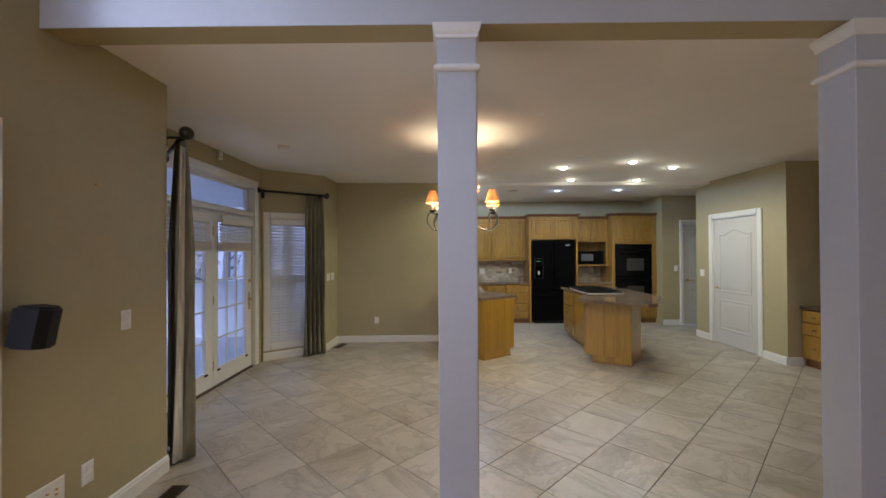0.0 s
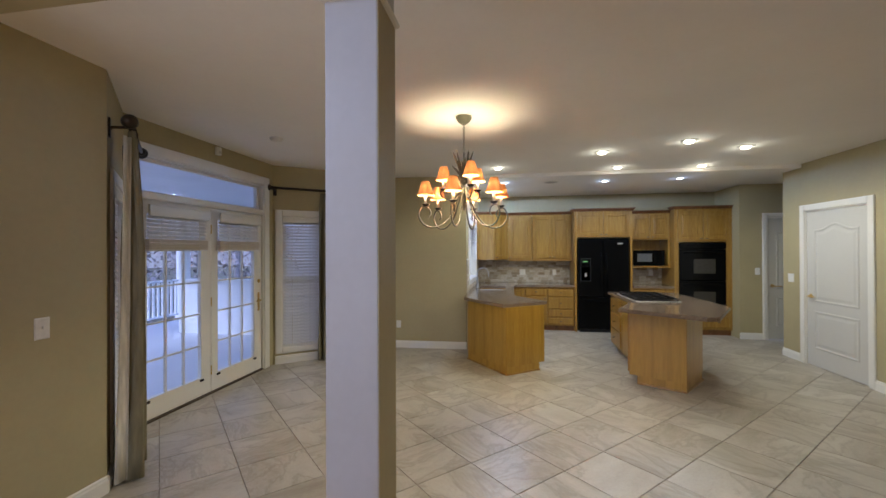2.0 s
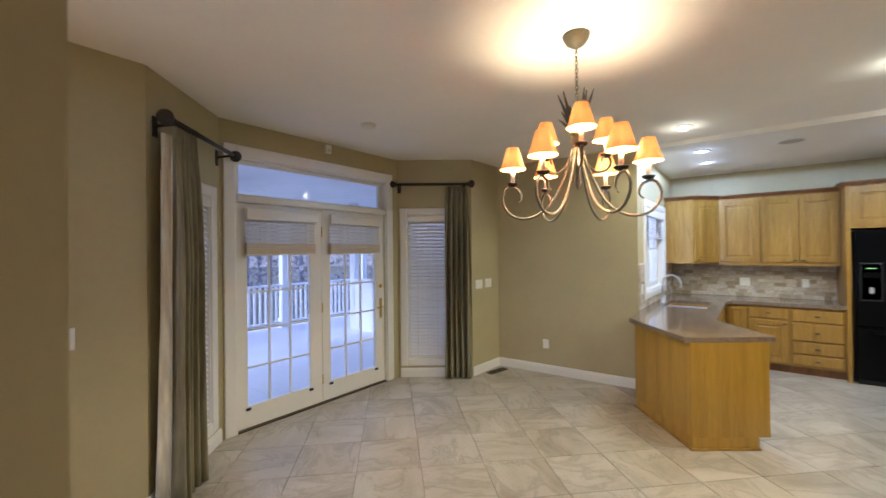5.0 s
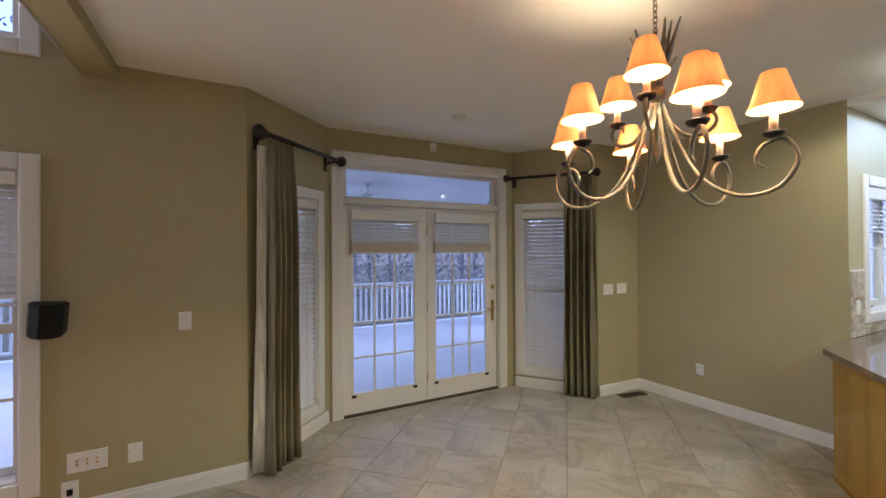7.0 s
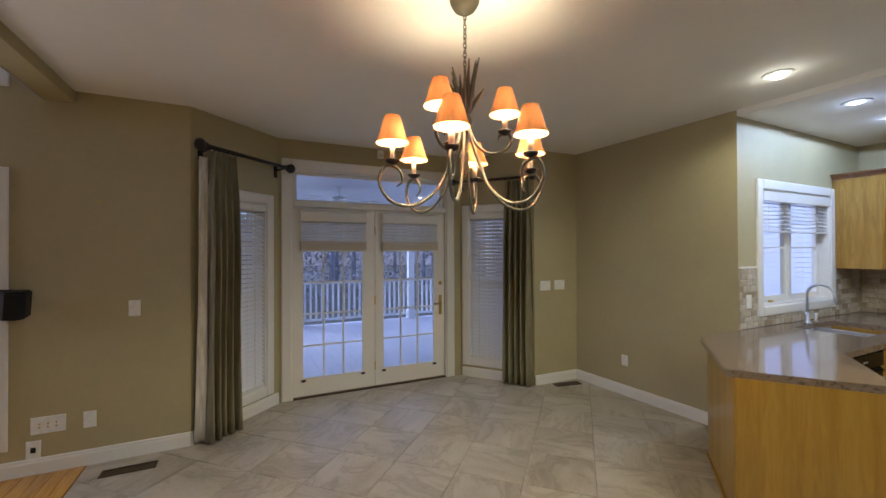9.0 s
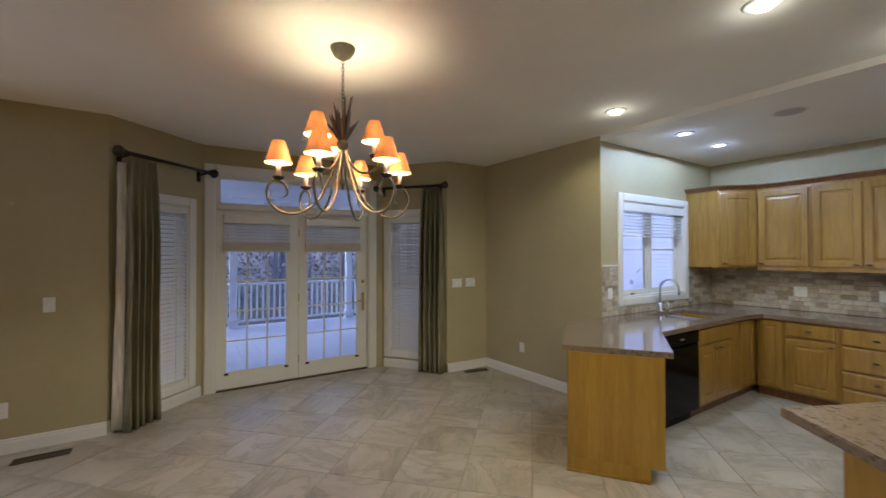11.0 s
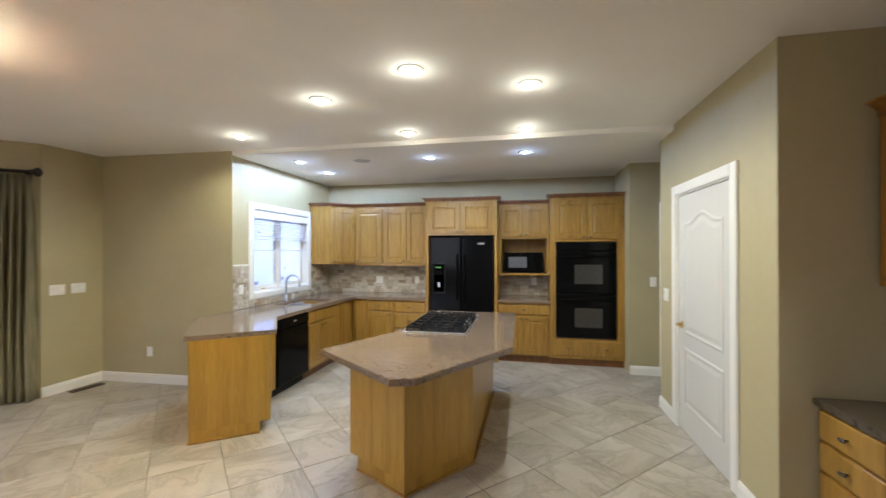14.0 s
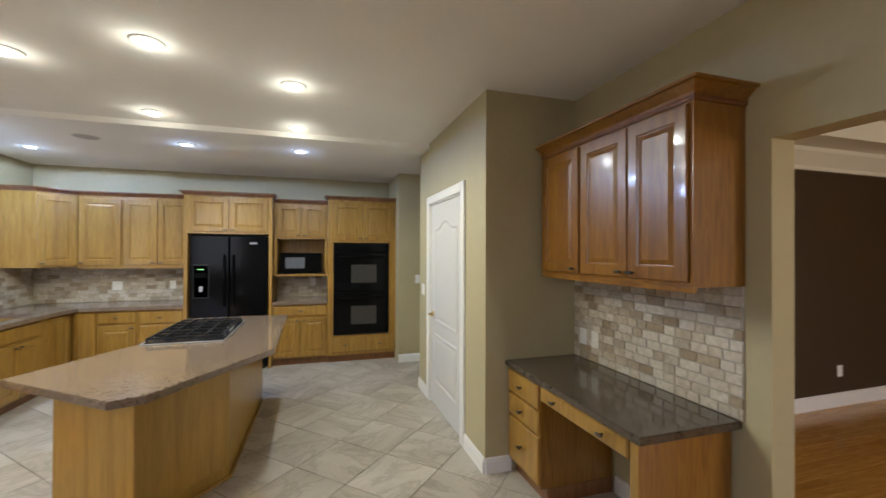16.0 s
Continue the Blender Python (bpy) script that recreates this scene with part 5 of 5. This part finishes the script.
for y in (-0.8, 1.75, 4.3, 6.85, 9.1):
    part("post", B(-7.17, -7.03, y - 0.07, y + 0.07, -0.03, 2.5), OUTWHITE, porch)
    part("post_base", B(-7.19, -7.01, y - 0.09, y + 0.09, -0.03, 0.16), OUTWHITE, porch)
part("top_rail", B(-7.14, -7.06, -0.8, 9.1, 0.86, 0.9), OUTWHITE, porch)
part("bottom_rail", B(-7.13, -7.07, -0.8, 9.1, 0.06, 0.1), OUTWHITE, porch)
me = mesh_of("baluster", B(-0.019, 0.019, -0.019, 0.019, 0.1, 0.86), OUTWHITE)
for k in range(82):
    o = new("baluster", me)
    o.parent = porch
    o.matrix_local = pose(-7.1, -0.7 + 0.119 * k, 0)
part("knee_wall", B(-5.6, -2.75, 7.55, 7.69, -0.03, 0.98), OUTWHITE, porch)
part("knee_wall_cap", B(-5.65, -2.75, 7.51, 7.73, 0.98, 1.02), OUTWHITE, porch)
part("post", B(-5.72, -5.58, 7.55, 7.69, -0.03, 2.62), OUTWHITE, porch)
part("post", B(-2.95, -2.8, 7.55, 7.69, -0.03, 2.62), OUTWHITE, porch)
fan = thing("porch_fan", pose(-4.7, 4.65, 2.62), "white ceiling fan under the porch roof, at rest", "ceiling fan")
part("rod", lathe([(0.05, 0.0), (0.03, -0.03), (0.012, -0.04), (0.012, -0.16), (0.0, -0.16)], 14), OUTWHITE, fan)
part("motor", lathe([(0.05, -0.15), (0.1, -0.17), (0.12, -0.22), (0.09, -0.27), (0.05, -0.3), (0.0, -0.31)], 20), OUTWHITE, fan, smooth=True)
me = mesh_of("blade", B(0.11, 0.66, -0.065, 0.065, -0.004, 0.004), OUTWHITE)
for k in range(5):
    o = new("blade", me)
    o.parent = fan
    o.matrix_local = pose(0, 0, -0.22, 0, 0, 72 * k + 10) @ pose(0, 0, 0, 9)
house = thing("neighbour_wing", pose(0, 0, 0), "house wing clad in pale lap siding", "house", "", "structure")
me = mesh_of("siding_board", rings(-4.0, 4.0, 0.0, 0.118, [(0, -0.004), (0.002, -0.012)], 0.02), SIDING)
part("wall", B(-8.6, -0.5, 11.0, 11.2, -1.0, 5.2), SIDING, house)
house.matrix_world = pose(-0.5, 4.5, 0)
for k in range(50):
    o = new("siding_board", me)
    o.parent = house
    o.matrix_local = pose(-4.55, 10.975, -0.9 + 0.12 * k, -4)


def woods():
    """Far bare and russet trees: trunks, limbs and loose leaf clumps in one mesh for each."""
    rnd = random.Random(5)
    wood_bm = bmesh.new()
    leaf_v, leaf_f = [], []
    for k in range(70):
        a = rnd.uniform(100, 260)
        r = rnd.uniform(10, 34)
        x, y = -6 + r * math.cos(radians(a)), 4 + r * math.sin(radians(a))
        h = rnd.uniform(6, 13)
        lean = rnd.uniform(-0.6, 0.6)
        tube([(x, y, -1), (x + lean * 0.3, y, h * 0.4), (x + lean, y + lean, h)], [0.16, 0.11, 0.03], 6, wood_bm)
        for q in range(420):
            px, py, pz = x + rnd.gauss(0, 1.7), y + rnd.gauss(0, 1.7), rnd.uniform(-1.0, 2.6)
            s1 = rnd.uniform(0.03, 0.09)
            t2, u2 = rnd.uniform(0, 6.28), rnd.uniform(-1, 1)
            i = len(leaf_v)
            c, s = math.cos(t2) * s1, math.sin(t2) * s1
            leaf_v.extend([(px - c, py - s, pz - u2 * s1), (px + s, py - c, pz + s1), (px + c, py + s, pz + u2 * s1), (px - s, py + c, pz - s1)])
            leaf_f.append((i, i + 1, i + 2, i + 3))
        for b in range(7):
            z = h * rnd.uniform(0.08, 0.75)
            t = rnd.uniform(0, 6.28)
            ln = rnd.uniform(0.8, 2.4)
            ex, ey, ez = x + ln * math.cos(t), y + ln * math.sin(t), z + ln * 0.7
            tube([(x + lean * 0.3, y, z), (ex, ey, ez)], [0.05, 0.012], 4, wood_bm)
            for q in range(60):
                px, py, pz = (ex + rnd.gauss(0, 0.8), ey + rnd.gauss(0, 0.8), ez + rnd.gauss(0, 0.7))
                s1 = rnd.uniform(0.03, 0.08)
                t2, u2 = rnd.uniform(0, 6.28), rnd.uniform(-1, 1)
                i = len(leaf_v)
                c, s = math.cos(t2) * s1, math.sin(t2) * s1
                leaf_v.extend([(px - c, py - s, pz - u2 * s1), (px + s, py - c, pz + s1), (px + c, py + s, pz + u2 * s1), (px - s, py + c, pz - s1)])
                leaf_f.append((i, i + 1, i + 2, i + 3))
    bark = solid("tree_trunks", wood_bm, paint("grey_bark", (0.26, 0.24, 0.24), 0.9), "grey trunks and limbs of far winter trees", "trees", "stuff")
    me = bpy.data.meshes.new("leaves")
    me.from_pydata(leaf_v, [], leaf_f)
    me.materials.append(paint("russet_leaves", (0.36, 0.31, 0.29), 0.8, 0.35, 0.8))
    tagged(new("tree_foliage", me), "thin russet and dull green foliage of far trees", "trees", kind="stuff")
    ring = bmesh.new()
    top = [ring.verts.new((-6 + 70 * math.cos(radians(t)), 4 + 70 * math.sin(radians(t)), z)) for t in range(80, 282, 4) for z in (-1.0, 9.0 + 2.5 * math.sin(t * 0.31) + 1.5 * math.sin(t * 0.83))]
    for i in range(0, len(top) - 2, 2):
        ring.faces.new((top[i], top[i + 2], top[i + 3], top[i + 1]))
    # haze is painted on: mottled bluish emission brightens the far woods
    haze = paint("glowing_far_woods", (0.2, 0.2, 0.22), 1.0, 0.3, 0.25)
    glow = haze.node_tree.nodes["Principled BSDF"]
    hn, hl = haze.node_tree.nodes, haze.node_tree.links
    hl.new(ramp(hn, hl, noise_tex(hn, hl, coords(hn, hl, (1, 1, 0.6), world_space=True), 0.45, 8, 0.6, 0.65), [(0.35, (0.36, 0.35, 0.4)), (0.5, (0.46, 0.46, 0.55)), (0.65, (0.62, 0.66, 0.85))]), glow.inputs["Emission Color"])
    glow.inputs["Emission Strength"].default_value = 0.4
    solid("backdrop", ring, haze, "line of far woods, its haze painted as a soft glow", "trees", "structure")


woods()

# ---- planks, last of all the tiles ----
def planks(name_parent, x0, x1, y0, y1, w=0.083):
    rnd = random.Random(9)
    k = 0
    y = y0
    while y < y1 - 0.01:
        x = x0 - rnd.uniform(0, 1.0)
        while x < x1:
            ln = rnd.choice((0.9, 1.2, 1.5))
            a, b = max(x, x0), min(x + ln, x1)
            if b - a > 0.05:
                me = mesh_of("plank", B(-0.0405, 0.0405, -0.006, 0.006, 0.001, b - a - 0.001, 0.0015), OAK)
                o = new("plank", me)
                o.parent = name_parent
                o.matrix_parent_inverse = name_parent.matrix_world.inverted()
                o.matrix_basis = Matrix(((0, 0, 1, a), (1, 0, 0, y + w / 2), (0, 1, 0, -0.0065), (0, 0, 0, 1)))
            x += ln
        y += w


planks(bpy.data.objects["floor_brown_room"], 5.486, 10.6, 2.4, 5.55)
planks(bpy.data.objects["floor_living"], LX, 0.6, 0.9, 2.235)


def clip_poly(poly, inside):
    """Cut a polygon to a convex outline given by half planes (a, b, c): a x + b y <= c."""
    for a, b, c in inside:
        out = []
        for i, p in enumerate(poly):
            q = poly[(i + 1) % len(poly)]
            dp, dq = a * p[0] + b * p[1] - c, a * q[0] + b * q[1] - c
            if dp <= 0:
                out.append(p)
            if dp * dq < 0:
                t = dp / (dp - dq)
                out.append((p[0] + (q[0] - p[0]) * t, p[1] + (q[1] - p[1]) * t))
        poly = out
        if len(poly) < 3:
            return []
    return poly


TILE, S2 = 0.467, math.sqrt(0.5)
floor_ob = bpy.data.objects["floor"]
LIMIT = [(-1, 0, 2.62), (1, 0, 7.1), (0, -1, -2.24), (0, 1, 9.3)]
full = mesh_of("floor_tile", prism([(-0.231, -0.231), (0.231, -0.231), (0.231, 0.231), (-0.231, 0.231)], -0.006, 0.0), FLOORTILE)
bm = bmesh.new()
bm.from_mesh(full)
bmesh.ops.bevel(bm, geom=[e for e in bm.edges if min(v.co.z for v in e.verts) > -0.001], offset=0.0015, segments=1, affect="EDGES")
bm.to_mesh(full)
bm.free()
for i in range(-12, 28):
    for j in range(-4, 30):
        # lines across the room at 45 degrees: n1 . p = 0.405 + i TILE, n2 . p = 0.05 + j TILE
        a, b = 0.405 + (i + 0.5) * TILE, 0.05 + (j + 0.5) * TILE
        cx, cy = -S2 * a + S2 * b, S2 * a + S2 * b
        if cx < -3.1 or cx > 7.4 or cy < 1.9 or cy > 9.7:
            continue
        if (cx > 5.7 and cy < 7.2) or (cx < -2.3 and cy > 6.6) or (cx < -0.4 and cy > 7.4):
            continue
        h = 0.231 * math.sqrt(2)
        diamond = [(cx + h, cy), (cx, cy + h), (cx - h, cy), (cx, cy - h)]
        cut = clip_poly(diamond, LIMIT + [(1, 0, 5.48)] if cy < 5.6 else LIMIT)
        if len(cut) < 3:
            continue
        whole = len(cut) == 4 and all(abs(p[0] - q[0]) + abs(p[1] - q[1]) < 1e-6 for p, q in zip(cut, diamond))
        if whole:
            o = new("floor_tile", full)
            o.parent = floor_ob
            o.matrix_local = pose(cx, cy, 0, 0, 0, 45 + 90 * ((i * 3 + j * 5) % 4))
        else:
            o = new("floor_tile", mesh_of("floor_tile", prism([(x - cx, y - cy) for x, y in cut], -0.006, 0.0), FLOORTILE))
            o.parent = floor_ob
            o.matrix_local = pose(cx, cy, 0)


def splash(name, m, x0, x1, z0, z1, holes=(), label="tumbled travertine tile splashback"):
    """Running bond of small stone tiles on a wall that looks along -y."""
    bm = bmesh.new()
    cut = sorted({x0, x1, *[h[0] for h in holes], *[h[1] for h in holes]})
    for a, b in zip(cut, cut[1:]):
        top = min([z1] + [h[2] for h in holes if h[0] < (a + b) / 2 < h[1]])
        box(bm, a, b, -0.006, -0.002, z0, top)
    back = solid(name, bm, WALLGROUT, label, "splashback", "structure", m=m)
    rnd = random.Random(len(name) + int(x1 * 10))
    hgt, row, z = 0.0525, 0, z0
    while z < z1 - 0.02:
        zt = min(z + hgt, z1)
        x = x0 - rnd.uniform(0, 0.12)
        while x < x1 - 0.005:
            w = rnd.choice((0.076, 0.102, 0.102, 0.127))
            a, b = max(x, x0) + 0.0015, min(x + w, x1) - 0.0015
            x += w
            if b - a < 0.015:
                continue
            spans = [(a, b, z + 0.0015, zt - 0.0015)]
            for h0, h1, v0, v1 in holes:
                left = []
                for s0, s1, t0, t1 in spans:
                    if s1 <= h0 or s0 >= h1 or t1 <= v0 or t0 >= v1:
                        left.append((s0, s1, t0, t1))
                        continue
                    if s0 < h0 - 0.01:
                        left.append((s0, h0 - 0.001, t0, t1))
                    if s1 > h1 + 0.01:
                        left.append((h1 + 0.001, s1, t0, t1))
                    if t0 < v0 - 0.01:
                        left.append((max(s0, h0), min(s1, h1), t0, v0 - 0.001))
                spans = left
            for s0, s1, t0, t1 in spans:
                o = new("tile", mesh_of("tile", rings(-(s1 - s0) / 2, (s1 - s0) / 2, -(t1 - t0) / 2, (t1 - t0) / 2, [(0.001, -0.005), (0.004, -0.007 - rnd.random() * 0.0015)], 0.0), TRAVERTINE))
                o.parent = back
                o.matrix_local = pose((s0 + s1) / 2, -0.005, (t0 + t1) / 2)
        z = zt


splash("splash_sink_wall", frame_of(P6, P7), 0.004, 2.31, CT + 0.001, 1.402, [(0.272, 1.718, 0.972, 2.3)])
splash("splash_back_wall", pose(0, 9.32, 0), 0.02, 1.888, CT + 0.001, 1.37)
splash("splash_oven_side", pose(0, 9.32, 0), 2.936, 3.658, CT + 0.001, 1.225)
splash("splash_desk", frame_of(P14, (RX, YB)), 0.004, 1.285, DZ + 0.001, 1.424)
